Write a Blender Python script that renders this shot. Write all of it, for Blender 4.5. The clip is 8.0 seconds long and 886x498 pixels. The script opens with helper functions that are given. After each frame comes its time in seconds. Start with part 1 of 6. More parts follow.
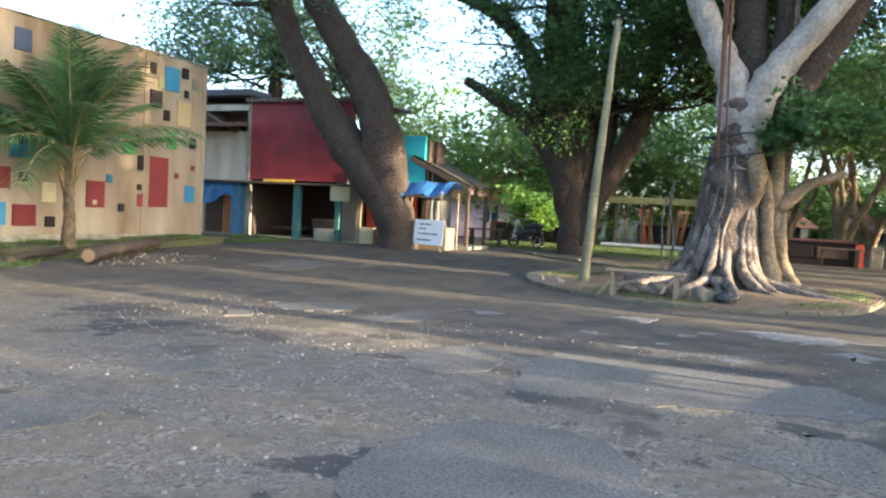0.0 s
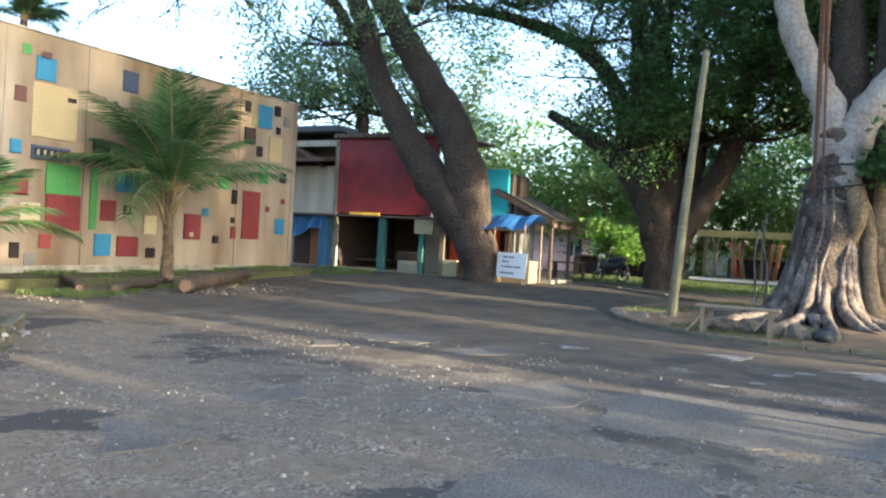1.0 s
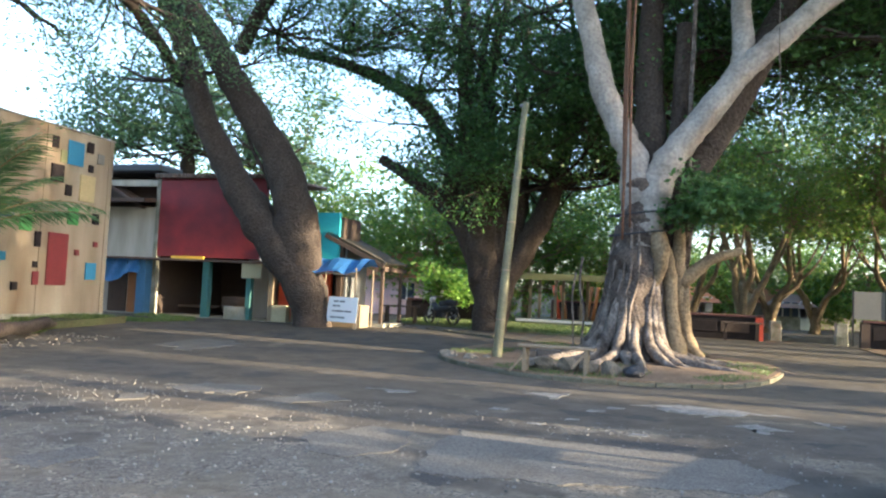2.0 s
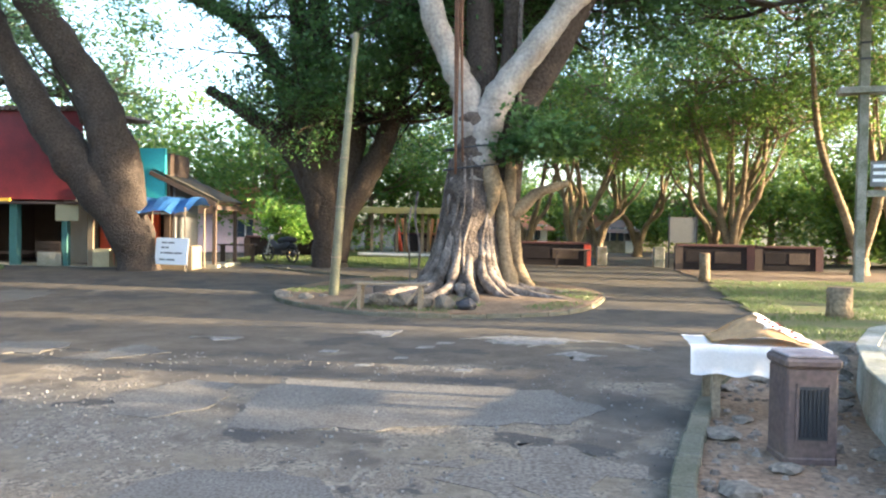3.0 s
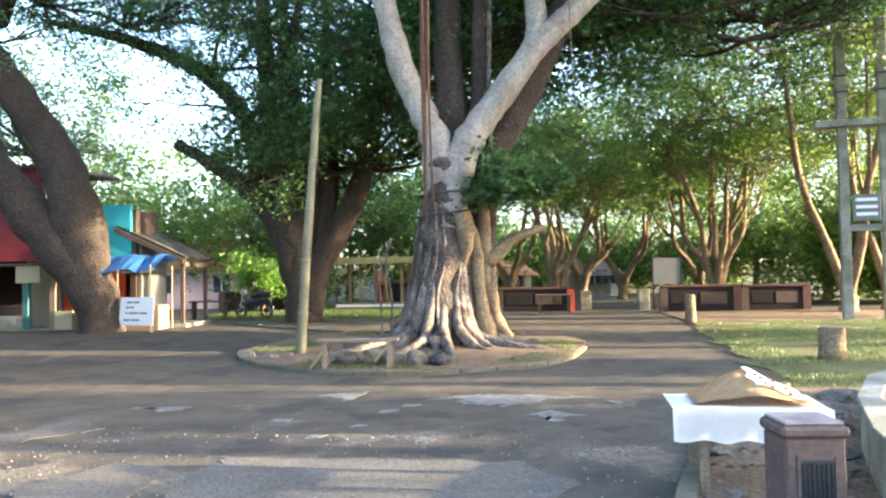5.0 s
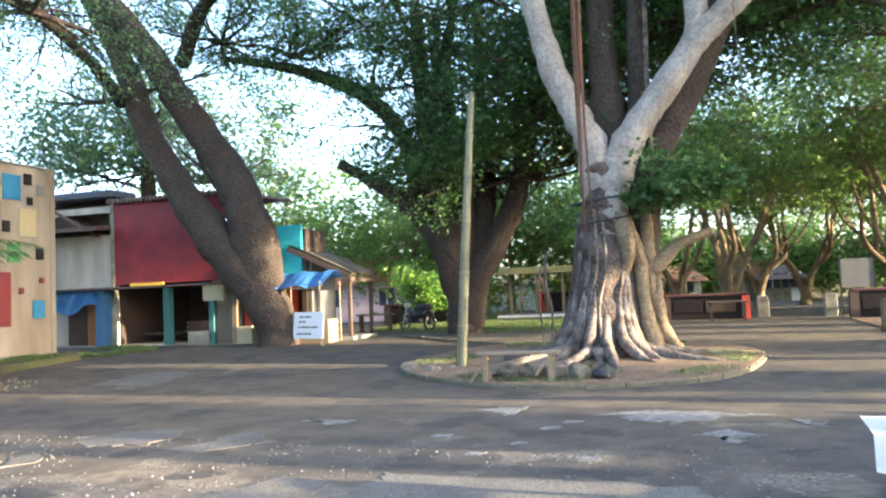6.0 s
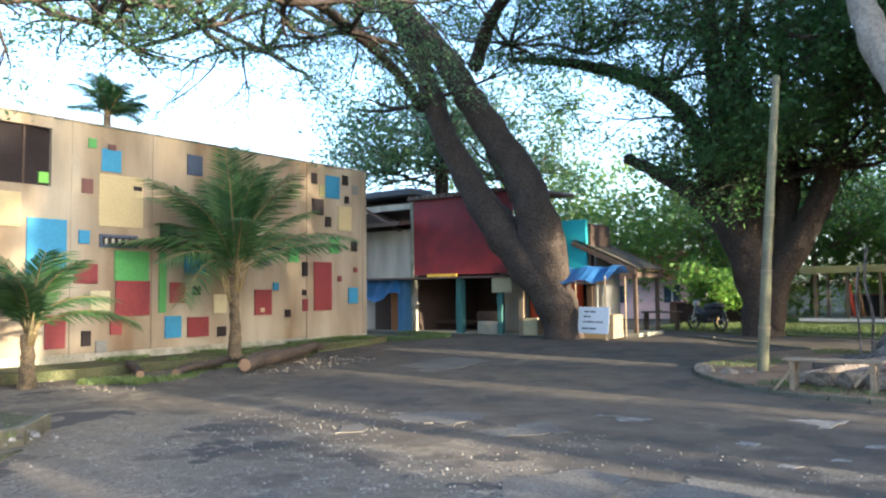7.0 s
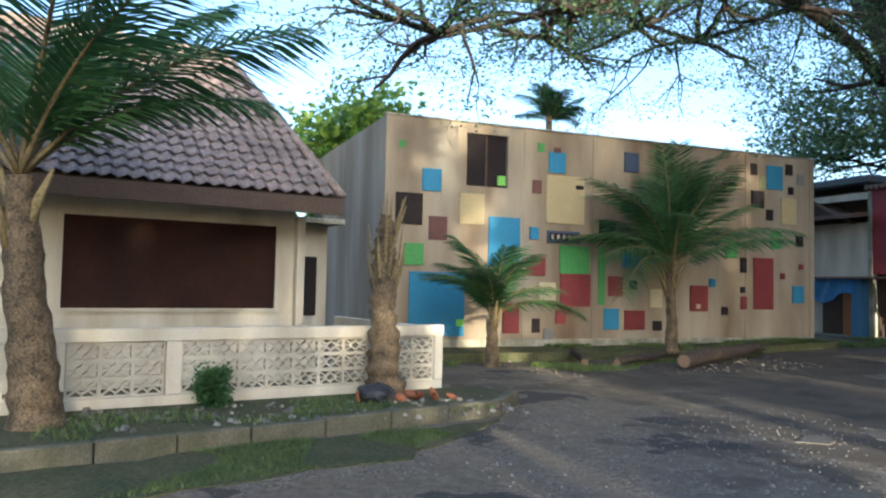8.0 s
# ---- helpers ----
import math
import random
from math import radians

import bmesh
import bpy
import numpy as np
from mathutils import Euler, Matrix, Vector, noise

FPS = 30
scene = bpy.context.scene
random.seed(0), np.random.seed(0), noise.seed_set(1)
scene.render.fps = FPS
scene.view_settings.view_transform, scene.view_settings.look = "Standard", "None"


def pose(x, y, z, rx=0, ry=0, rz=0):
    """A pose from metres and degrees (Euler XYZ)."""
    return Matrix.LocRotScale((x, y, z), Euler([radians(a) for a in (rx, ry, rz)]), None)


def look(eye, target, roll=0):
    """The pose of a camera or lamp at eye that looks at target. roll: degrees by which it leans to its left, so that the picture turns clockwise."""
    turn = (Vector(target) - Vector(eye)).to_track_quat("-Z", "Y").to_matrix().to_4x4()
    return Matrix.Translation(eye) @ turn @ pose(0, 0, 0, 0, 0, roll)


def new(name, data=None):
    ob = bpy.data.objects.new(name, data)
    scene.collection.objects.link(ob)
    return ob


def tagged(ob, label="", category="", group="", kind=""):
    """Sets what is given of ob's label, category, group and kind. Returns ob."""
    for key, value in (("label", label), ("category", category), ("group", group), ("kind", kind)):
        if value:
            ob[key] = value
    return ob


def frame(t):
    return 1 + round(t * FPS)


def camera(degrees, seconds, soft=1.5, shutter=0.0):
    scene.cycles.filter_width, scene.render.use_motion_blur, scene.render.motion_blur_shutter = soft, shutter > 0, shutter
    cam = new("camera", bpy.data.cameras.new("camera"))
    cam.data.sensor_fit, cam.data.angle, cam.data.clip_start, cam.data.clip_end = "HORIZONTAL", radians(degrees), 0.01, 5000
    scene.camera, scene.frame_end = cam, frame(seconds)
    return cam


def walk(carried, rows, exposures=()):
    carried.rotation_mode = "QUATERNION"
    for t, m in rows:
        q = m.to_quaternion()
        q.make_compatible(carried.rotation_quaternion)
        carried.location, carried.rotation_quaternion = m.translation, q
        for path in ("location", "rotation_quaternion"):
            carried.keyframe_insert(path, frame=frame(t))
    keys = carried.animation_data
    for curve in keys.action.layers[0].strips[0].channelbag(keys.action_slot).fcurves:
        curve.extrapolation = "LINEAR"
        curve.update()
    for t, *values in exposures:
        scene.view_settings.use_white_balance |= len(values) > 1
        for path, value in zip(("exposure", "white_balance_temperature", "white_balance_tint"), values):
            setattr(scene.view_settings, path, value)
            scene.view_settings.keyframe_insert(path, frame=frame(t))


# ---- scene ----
cam = camera(60.4, 8.0, soft=2.2)
PATH = [
    (0, (0.319, 0.482, 1.598), (-0.447, 2.327, 1.504), 3.0),
    (0.5, (0.298, 0.434, 1.601), (-0.656, 2.191, 1.554), 3.4),
    (1, (0.309, 0.443, 1.604), (-0.656, 2.195, 1.584), 3.2),
    (1.5, (0.317, 0.477, 1.609), (-0.472, 2.314, 1.655), 3.0),
    (2, (0.42, 0.64, 1.588), (-0.155, 2.551, 1.707), 2.7),
    (2.2, (0.488, 0.665, 1.59), (-0.004, 2.601, 1.705), 2.4),
    (3.3, (0.691, 1.02, 1.748), (0.554, 3.013, 1.657), 0.7),
    (3.5, (0.709, 1.084, 1.741), (0.564, 3.077, 1.645), 0.4),
    (4, (0.814, 1.241, 1.728), (0.616, 3.228, 1.61), 0.4),
    (5.3, (0.959, 1.903, 1.804), (0.821, 3.895, 1.92), -1.2),
    (5.5, (0.965, 1.964, 1.813), (0.734, 3.947, 1.936), -1.7),
    (6, (0.98, 2.015, 1.823), (0.422, 3.932, 1.936), -2.3),
    (6.5, (0.927, 1.941, 1.824), (0.054, 3.736, 1.938), -1.8),
    (7, (0.794, 1.808, 1.845), (-0.406, 3.404, 1.961), -0.6),
    (7.5, (0.695, 1.592, 1.841), (-0.854, 2.853, 1.954), 0.7),
    (8, (0.66, 1.422, 1.853), (-1.192, 2.171, 1.949), 1.2),
]
walk(cam, [(t, look(eye, target, roll)) for t, eye, target, roll in PATH],
     [(0, 2.85, 5700, 11), (1, 2.65, 5600, 11), (2.2, 2.85, 5700, 11), (3.5, 3.3, 6100, 13), (4.2, 3.25, 6100, 13), (5.5, 3.32, 5800, 13), (6.5, 3.0, 5650, 12), (7.0, 2.6, 5400, 11), (7.5, 2.05, 5250, 10), (8, 1.7, 5200, 9)])

# ---- world, sun, exposure ----
SUN_AZ, SUN_EL = 4.0, 9.0
world = bpy.data.worlds.new("world")
scene.world = world
world.use_nodes = True
wn = world.node_tree
sky = wn.nodes.new("ShaderNodeTexSky")
sky.sky_type, sky.sun_disc = "NISHITA", False
sky.sun_elevation, sky.sun_rotation = radians(SUN_EL + 8), radians(90 + SUN_AZ)
sky.air_density, sky.dust_density, sky.ozone_density = 1.0, 2.5, 1.0
wn.links.new(sky.outputs[0], wn.nodes["Background"].inputs[0])
wn.nodes["Background"].inputs[1].default_value = 0.15
sun = new("sun", bpy.data.lights.new("sun", "SUN"))
sun.data.energy, sun.data.angle, sun.data.color = 4.8, radians(0.6), (1.0, 0.78, 0.48)
ca, sa, ce, se = (math.cos(radians(SUN_AZ)), math.sin(radians(SUN_AZ)), math.cos(radians(SUN_EL)), math.sin(radians(SUN_EL)))
sun.matrix_world = look((60 * ca * ce, -60 * sa * ce, 60 * se), (0, 0, 0))
scene.view_settings.exposure = 2.9


# ---- materials ----
def mat(name, base, rough=0.8, var=0.25, scale=1.0, grain=30.0, bump=0.3, metal=0.0, second=None, spots=0.5, island=0.0, streaks=False, dist=0.01):
    """A worn surface: two scales of colour variation, an optional second colour in blotches, fine bump."""
    m = bpy.data.materials.new(name)
    m.use_nodes = True
    nt = m.node_tree
    N, L = nt.nodes, nt.links
    b = N["Principled BSDF"]
    geo = N.new("ShaderNodeNewGeometry")
    src = geo.outputs["Position"]
    if streaks:
        mp = N.new("ShaderNodeMapping")
        mp.inputs["Scale"].default_value = (1, 1, 0.22)
        L.new(src, mp.inputs[0])
        src = mp.outputs[0]
    n1, n2 = N.new("ShaderNodeTexNoise"), N.new("ShaderNodeTexNoise")
    n1.inputs["Scale"].default_value, n1.inputs["Detail"].default_value = scale, 6
    n2.inputs["Scale"].default_value, n2.inputs["Detail"].default_value = grain, 4
    L.new(src, n1.inputs["Vector"])
    L.new(geo.outputs["Position"], n2.inputs["Vector"])
    r = N.new("ShaderNodeValToRGB")
    r.color_ramp.elements[0].position, r.color_ramp.elements[1].position = 0.5 - 0.5 * (1 - spots) - 0.02, 0.5 + 0.35 * spots + 0.02
    c2 = second or tuple(c * (1 - 0.6 * var) for c in base)
    r.color_ramp.elements[0].color, r.color_ramp.elements[1].color = (*base, 1), (*c2, 1)
    L.new(n1.outputs[0], r.inputs[0])
    hsv = N.new("ShaderNodeHueSaturation")
    L.new(r.outputs[0], hsv.inputs["Color"])
    mr = N.new("ShaderNodeMapRange")
    mr.inputs["From Min"].default_value, mr.inputs["From Max"].default_value = 0.3, 0.7
    mr.inputs["To Min"].default_value, mr.inputs["To Max"].default_value = 1 - var, 1 + var
    L.new(n2.outputs[0], mr.inputs[0])
    val = mr.outputs[0]
    if island:
        mi, mul = N.new("ShaderNodeMapRange"), N.new("ShaderNodeMath")
        mi.inputs["To Min"].default_value, mi.inputs["To Max"].default_value = 1 - island, 1 + island
        mul.operation = "MULTIPLY"
        L.new(geo.outputs["Random Per Island"], mi.inputs[0])
        L.new(mi.outputs[0], mul.inputs[0])
        L.new(val, mul.inputs[1])
        val = mul.outputs[0]
    L.new(val, hsv.inputs["Value"])
    L.new(hsv.outputs[0], b.inputs["Base Color"])
    b.inputs["Roughness"].default_value, b.inputs["Metallic"].default_value = rough, metal
    if rough >= 0.85:
        b.inputs["Specular IOR Level"].default_value = 0.2
    if bump:
        bp = N.new("ShaderNodeBump")
        bp.inputs["Strength"].default_value, bp.inputs["Distance"].default_value = bump, dist
        L.new(n2.outputs[0], bp.inputs["Height"])
        L.new(bp.outputs[0], b.inputs["Normal"])
    return m


def leaf_mat(name, base, second, trans=0.35):
    m = bpy.data.materials.new(name)
    m.use_nodes = True
    nt = m.node_tree
    N, L = nt.nodes, nt.links
    b = N["Principled BSDF"]
    geo, mix = N.new("ShaderNodeNewGeometry"), N.new("ShaderNodeMixRGB")
    mix.inputs[1].default_value, mix.inputs[2].default_value = (*base, 1), (*second, 1)
    L.new(geo.outputs["Random Per Island"], mix.inputs[0])
    L.new(mix.outputs[0], b.inputs["Base Color"])
    b.inputs["Roughness"].default_value = 0.5
    tr, ms, br = N.new("ShaderNodeBsdfTranslucent"), N.new("ShaderNodeMixShader"), N.new("ShaderNodeBrightContrast")
    br.inputs["Bright"].default_value = 0.02
    L.new(mix.outputs[0], br.inputs[0])
    L.new(br.outputs[0], tr.inputs[0])
    ms.inputs[0].default_value = trans
    L.new(b.outputs[0], ms.inputs[1])
    L.new(tr.outputs[0], ms.inputs[2])
    L.new(ms.outputs[0], N["Material Output"].inputs[0])
    return m


def ground_mat():
    """Broken asphalt: dark patches, pale gravelly wear with pebbles, brown dirt, fine grain."""
    m = bpy.data.materials.new("worn_asphalt")
    m.use_nodes = True
    nt = m.node_tree
    N, L = nt.nodes, nt.links
    b = N["Principled BSDF"]
    pos = N.new("ShaderNodeNewGeometry").outputs["Position"]

    def noise_tex(scale, detail=6, rough=0.6):
        n = N.new("ShaderNodeTexNoise")
        n.inputs["Scale"].default_value, n.inputs["Detail"].default_value, n.inputs["Roughness"].default_value = scale, detail, rough
        L.new(pos, n.inputs["Vector"])
        return n.outputs[0]

    def ramp(src, a, c, ca_, cb_):
        r = N.new("ShaderNodeValToRGB")
        r.color_ramp.elements[0].position, r.color_ramp.elements[1].position = a, c
        r.color_ramp.elements[0].color, r.color_ramp.elements[1].color = (*ca_, 1), (*cb_, 1)
        L.new(src, r.inputs[0])
        return r.outputs[0]

    def mixed(f, a, c):
        x = N.new("ShaderNodeMixRGB")
        L.new(f, x.inputs[0])
        L.new(a, x.inputs[1])
        L.new(c, x.inputs[2])
        return x.outputs[0]

    sep, lin, plus = N.new("ShaderNodeSeparateXYZ"), N.new("ShaderNodeMapRange"), N.new("ShaderNodeMath")
    L.new(pos, sep.inputs[0])
    # the yard is worn to gravel near by, the road beyond keeps its asphalt
    lin.inputs["From Min"].default_value, lin.inputs["From Max"].default_value = 5.0, 14.0
    lin.inputs["To Min"].default_value, lin.inputs["To Max"].default_value = 0.12, -0.16
    L.new(sep.outputs["Y"], lin.inputs[0])
    L.new(lin.outputs[0], plus.inputs[0])
    L.new(noise_tex(0.45, 8, 0.6), plus.inputs[1])
    big = ramp(plus.outputs[0], 0.485, 0.525, (0, 0, 0), (1, 1, 1))
    holes = ramp(noise_tex(0.8, 6, 0.55), 0.585, 0.6, (0, 0, 0), (1, 1, 1))
    vor = N.new("ShaderNodeTexVoronoi")
    vor.inputs["Scale"].default_value = 34
    L.new(pos, vor.inputs["Vector"])
    vor2 = N.new("ShaderNodeTexVoronoi")
    vor2.inputs["Scale"].default_value = 85
    L.new(pos, vor2.inputs["Vector"])
    peb = ramp(vor.outputs["Color"], 0.1, 0.95, (0.07, 0.06, 0.048), (0.3, 0.265, 0.215))
    peb2 = ramp(vor2.outputs["Color"], 0.1, 0.9, (0.085, 0.074, 0.06), (0.23, 0.2, 0.16))
    fine = ramp(noise_tex(1.5, 8, 0.7), 0.35, 0.65, (0.072, 0.064, 0.054), (0.128, 0.113, 0.092))
    dirt = ramp(noise_tex(6, 6), 0.35, 0.65, (0.12, 0.105, 0.08), (0.2, 0.172, 0.132))
    tar = ramp(noise_tex(50, 4), 0.3, 0.7, (0.05, 0.048, 0.045), (0.085, 0.08, 0.074))
    speck = ramp(noise_tex(70, 2), 0.66, 0.72, (0, 0, 0), (1, 1, 1))
    stones = mixed(ramp(noise_tex(3.5, 5), 0.45, 0.55, (0, 0, 0), (1, 1, 1)), peb, peb2)
    gravel = mixed(ramp(noise_tex(1.4, 5), 0.47, 0.6, (0, 0, 0), (1, 1, 1)), stones, dirt)
    road = mixed(speck, fine, peb2)
    col = mixed(big, road, gravel)
    col = mixed(holes, col, tar)
    stain = ramp(noise_tex(0.22, 5, 0.5), 0.42, 0.62, (0.8, 0.78, 0.75), (1.0, 0.91, 0.78))
    tone = N.new("ShaderNodeMixRGB")
    tone.blend_type = "MULTIPLY"
    tone.inputs[0].default_value = 1.0
    L.new(col, tone.inputs[1])
    L.new(stain, tone.inputs[2])
    L.new(tone.outputs[0], b.inputs["Base Color"])
    b.inputs["Specular IOR Level"].default_value = 0.15
    b.inputs["Roughness"].default_value = 0.9
    bp = N.new("ShaderNodeBump")
    bp.inputs["Strength"].default_value, bp.inputs["Distance"].default_value = 0.6, 0.02
    add = N.new("ShaderNodeMath")
    add.operation = "MULTIPLY_ADD"
    L.new(vor.outputs["Distance"], add.inputs[0])
    add.inputs[1].default_value = -0.6
    L.new(noise_tex(30, 4), add.inputs[2])
    L.new(add.outputs[0], bp.inputs["Height"])
    L.new(bp.outputs[0], b.inputs["Normal"])
    return m


M = dict(
    asphalt=ground_mat(),
    facade=mat("stained_cream_wall", (0.33, 0.295, 0.228), 0.9, 0.1, 0.8, 48, 0.2, second=(0.15, 0.105, 0.062), spots=0.55, streaks=True),
    white=mat("dirty_white_paint", (0.53, 0.5, 0.415), 0.85, 0.07, 1.4, 50, 0.15, second=(0.3, 0.265, 0.2), spots=0.6, streaks=True),
    concrete=mat("mossy_concrete", (0.33, 0.31, 0.26), 0.95, 0.25, 2.5, 25, 0.5, second=(0.14, 0.14, 0.09), spots=0.6),
    kerb=mat("old_kerb_concrete", (0.145, 0.13, 0.095), 0.95, 0.25, 3, 40, 0.5, second=(0.075, 0.074, 0.045), spots=0.5),
    blue=mat("blue_paint", (0.025, 0.17, 0.3), 0.7, 0.15, 3, 25, 0.1),
    red=mat("dark_red_paint", (0.16, 0.02, 0.022), 0.7, 0.2, 3, 25, 0.1),
    green=mat("green_paint", (0.06, 0.23, 0.055), 0.7, 0.15, 3, 25, 0.1),
    lime=mat("lime_paint", (0.2, 0.5, 0.08), 0.7, 0.15, 3, 25, 0.1),
    black=mat("black_brown_paint", (0.022, 0.017, 0.017), 0.9, 0.3, 3, 25, 0.1),
    navy=mat("navy_paint", (0.03, 0.05, 0.09), 0.6, 0.3, 3, 25, 0.1),
    maroon=mat("maroon_paint", (0.09, 0.034, 0.028), 0.7, 0.3, 3, 25, 0.1),
    ochre=mat("ochre_paint", (0.35, 0.285, 0.15), 0.8, 0.15, 3, 25, 0.1),
    olive=mat("olive_paint", (0.22, 0.22, 0.1), 0.8, 0.2, 3, 25, 0.1),
    cream=mat("cream_paint", (0.4, 0.36, 0.22), 0.8, 0.15, 3, 25, 0.1),
    slate=mat("grey_paint", (0.16, 0.16, 0.15), 0.8, 0.2, 3, 25, 0.1),
    sign=mat("white_sign_vinyl", (0.8, 0.8, 0.78), 0.5, 0.05, 2, 20, 0.05),
    ink=mat("black_ink", (0.022, 0.022, 0.024), 0.6, 0.1, 3, 25, 0),
    redwall=mat("red_cladding", (0.25, 0.02, 0.022), 0.65, 0.2, 1.5, 20, 0.15, second=(0.15, 0.015, 0.018)),
    teal=mat("teal_paint", (0.03, 0.32, 0.34), 0.65, 0.2, 1.5, 20, 0.15),
    yellow=mat("yellow_sunlight", (0.7, 0.45, 0.04), 0.6, 0.2, 3, 20, 0.1),
    post_blue=mat("faded_blue_post", (0.05, 0.14, 0.25), 0.7, 0.2, 3, 20, 0.2),
    post_green=mat("faded_green_post", (0.045, 0.14, 0.125), 0.7, 0.2, 3, 20, 0.2),
    tarp=mat("blue_tarpaulin", (0.09, 0.28, 0.6), 0.4, 0.15, 3, 12, 0.3),
    wood=mat("weathered_wood", (0.23, 0.18, 0.12), 0.85, 0.3, 4, 40, 0.5),
    darkwood=mat("dark_wood_and_shop_shade", (0.07, 0.045, 0.03), 0.8, 0.3, 4, 40, 0.4),
    orangewood=mat("orange_wood", (0.4, 0.16, 0.05), 0.7, 0.25, 4, 40, 0.3),
    bark=mat("rain_tree_bark", (0.066, 0.051, 0.04), 0.95, 0.4, 1.8, 14, 1.0, second=(0.045, 0.035, 0.028), dist=0.05),
    pale_bark=mat("pale_fig_bark", (0.35, 0.32, 0.28), 0.9, 0.28, 1.5, 12, 0.8, second=(0.19, 0.16, 0.13), dist=0.03),
    root_bark=mat("fig_root_bark", (0.24, 0.2, 0.165), 0.95, 0.4, 3.2, 16, 1.0, second=(0.05, 0.038, 0.03), dist=0.05),
    park_bark=mat("park_tree_bark", (0.26, 0.19, 0.11), 0.95, 0.35, 2, 14, 0.9, second=(0.12, 0.09, 0.055), dist=0.04),
    palm_bark=mat("palm_trunk_fibre", (0.17, 0.125, 0.075), 0.95, 0.5, 7, 34, 1.0, second=(0.06, 0.047, 0.03), dist=0.03),
    leaf=leaf_mat("rain_tree_leaves", (0.05, 0.11, 0.042), (0.11, 0.185, 0.065), 0.55),
    leaf_fig=leaf_mat("fig_leaves", (0.03, 0.085, 0.022), (0.08, 0.17, 0.035), 0.4),
    leaf_park=leaf_mat("park_tree_leaves", (0.05, 0.135, 0.018), (0.18, 0.26, 0.03), 0.56),
    leaf_bright=leaf_mat("sunny_shrub_leaves", (0.08, 0.2, 0.02), (0.2, 0.33, 0.04), 0.45),
    palm_leaf=leaf_mat("palm_leaflets", (0.026, 0.08, 0.022), (0.065, 0.14, 0.038), 0.38),
    palm_dry=mat("dry_frond_base", (0.2, 0.155, 0.075), 0.9, 0.3, 4, 20, 0.5),
    grass=leaf_mat("grass_blades", (0.05, 0.105, 0.018), (0.14, 0.165, 0.045), 0.35),
    lawn=mat("lawn_soil", (0.08, 0.11, 0.03), 0.95, 0.35, 1.2, 20, 0.8, second=(0.15, 0.115, 0.065), spots=0.6, dist=0.03),
    soil=mat("bare_soil", (0.21, 0.145, 0.092), 0.95, 0.4, 2, 20, 0.9, second=(0.12, 0.08, 0.05), spots=0.6, dist=0.03),
    gravel=mat("pale_gravel", (0.2, 0.185, 0.16), 0.9, 0.3, 4, 25, 0.6, second=(0.11, 0.1, 0.085), island=0.4),
    bamboo=mat("weathered_bamboo", (0.17, 0.16, 0.08), 0.7, 0.25, 2, 25, 0.2, second=(0.1, 0.09, 0.05)),
    banner=mat("dark_banner_vinyl", (0.011, 0.006, 0.005), 0.9, 0.12, 1.2, 20, 0.1, second=(0.03, 0.012, 0.008)),
    tar=mat("smooth_tar_patch", (0.13, 0.117, 0.097), 0.9, 0.45, 1.6, 45, 0.8, second=(0.09, 0.08, 0.066), spots=0.6),
    whitewear=mat("white_worn_concrete", (0.23, 0.215, 0.19), 0.9, 0.35, 7, 40, 0.3, second=(0.1, 0.092, 0.08), spots=0.6),
    shingle=mat("mossy_shingle", (0.075, 0.066, 0.043), 0.9, 0.3, 2, 20, 0.5, second=(0.04, 0.036, 0.027)),
    husk=mat("dry_husk", (0.22, 0.085, 0.045), 0.9, 0.3, 5, 30, 0.6, second=(0.2, 0.08, 0.04)),
    moss=mat("mossy_earth", (0.085, 0.078, 0.04), 0.95, 0.35, 2, 20, 0.9, second=(0.05, 0.06, 0.025), spots=0.6, dist=0.03),
    stone=mat("rubble_stone", (0.15, 0.128, 0.1), 0.9, 0.35, 4, 25, 0.8, second=(0.08, 0.068, 0.052), island=0.35, dist=0.02),
    tile=mat("weathered_roof_tile", (0.27, 0.21, 0.18), 0.9, 0.3, 0.8, 20, 0.4, second=(0.14, 0.115, 0.1), spots=0.6, island=0.3),
    redtile=mat("orange_roof_tile", (0.38, 0.17, 0.09), 0.85, 0.25, 1.5, 20, 0.3),
    tin=mat("rusty_sheet_metal", (0.13, 0.105, 0.085), 0.75, 0.3, 1.5, 20, 0.2, metal=0.1, second=(0.12, 0.06, 0.035)),
    darkmetal=mat("dark_metal", (0.03, 0.03, 0.033), 0.4, 0.2, 4, 30, 0.1, metal=0.4),
    rubber=mat("rubber", (0.02, 0.02, 0.02), 0.8, 0.2, 4, 30, 0.1),
    chrome=mat("dull_chrome", (0.5, 0.5, 0.5), 0.3, 0.1, 4, 30, 0.0, metal=0.9),
    bin=mat("purple_brown_bin_paint", (0.062, 0.036, 0.038), 0.75, 0.3, 3, 22, 0.4, second=(0.12, 0.082, 0.058), spots=0.5),
    bin_top=mat("bin_lid", (0.36, 0.31, 0.28), 0.8, 0.2, 4, 22, 0.3, second=(0.14, 0.1, 0.1)),
    cloth=mat("white_sacking_cloth", (0.78, 0.77, 0.74), 0.8, 0.06, 3, 60, 0.2),
    tan=mat("tan_tarpaulin", (0.5, 0.33, 0.16), 0.7, 0.2, 3, 30, 0.2),
    cutwood=mat("sawn_log_end", (0.2, 0.13, 0.08), 0.85, 0.2, 6, 30, 0.2),
    aerial=mat("reddish_aerial_root", (0.17, 0.085, 0.05), 0.9, 0.35, 4, 30, 0.6, second=(0.1, 0.055, 0.035)),
    earthstone=mat("dusty_earth_stone", (0.23, 0.19, 0.15), 0.9, 0.35, 4, 25, 0.7, second=(0.13, 0.105, 0.08), island=0.35),
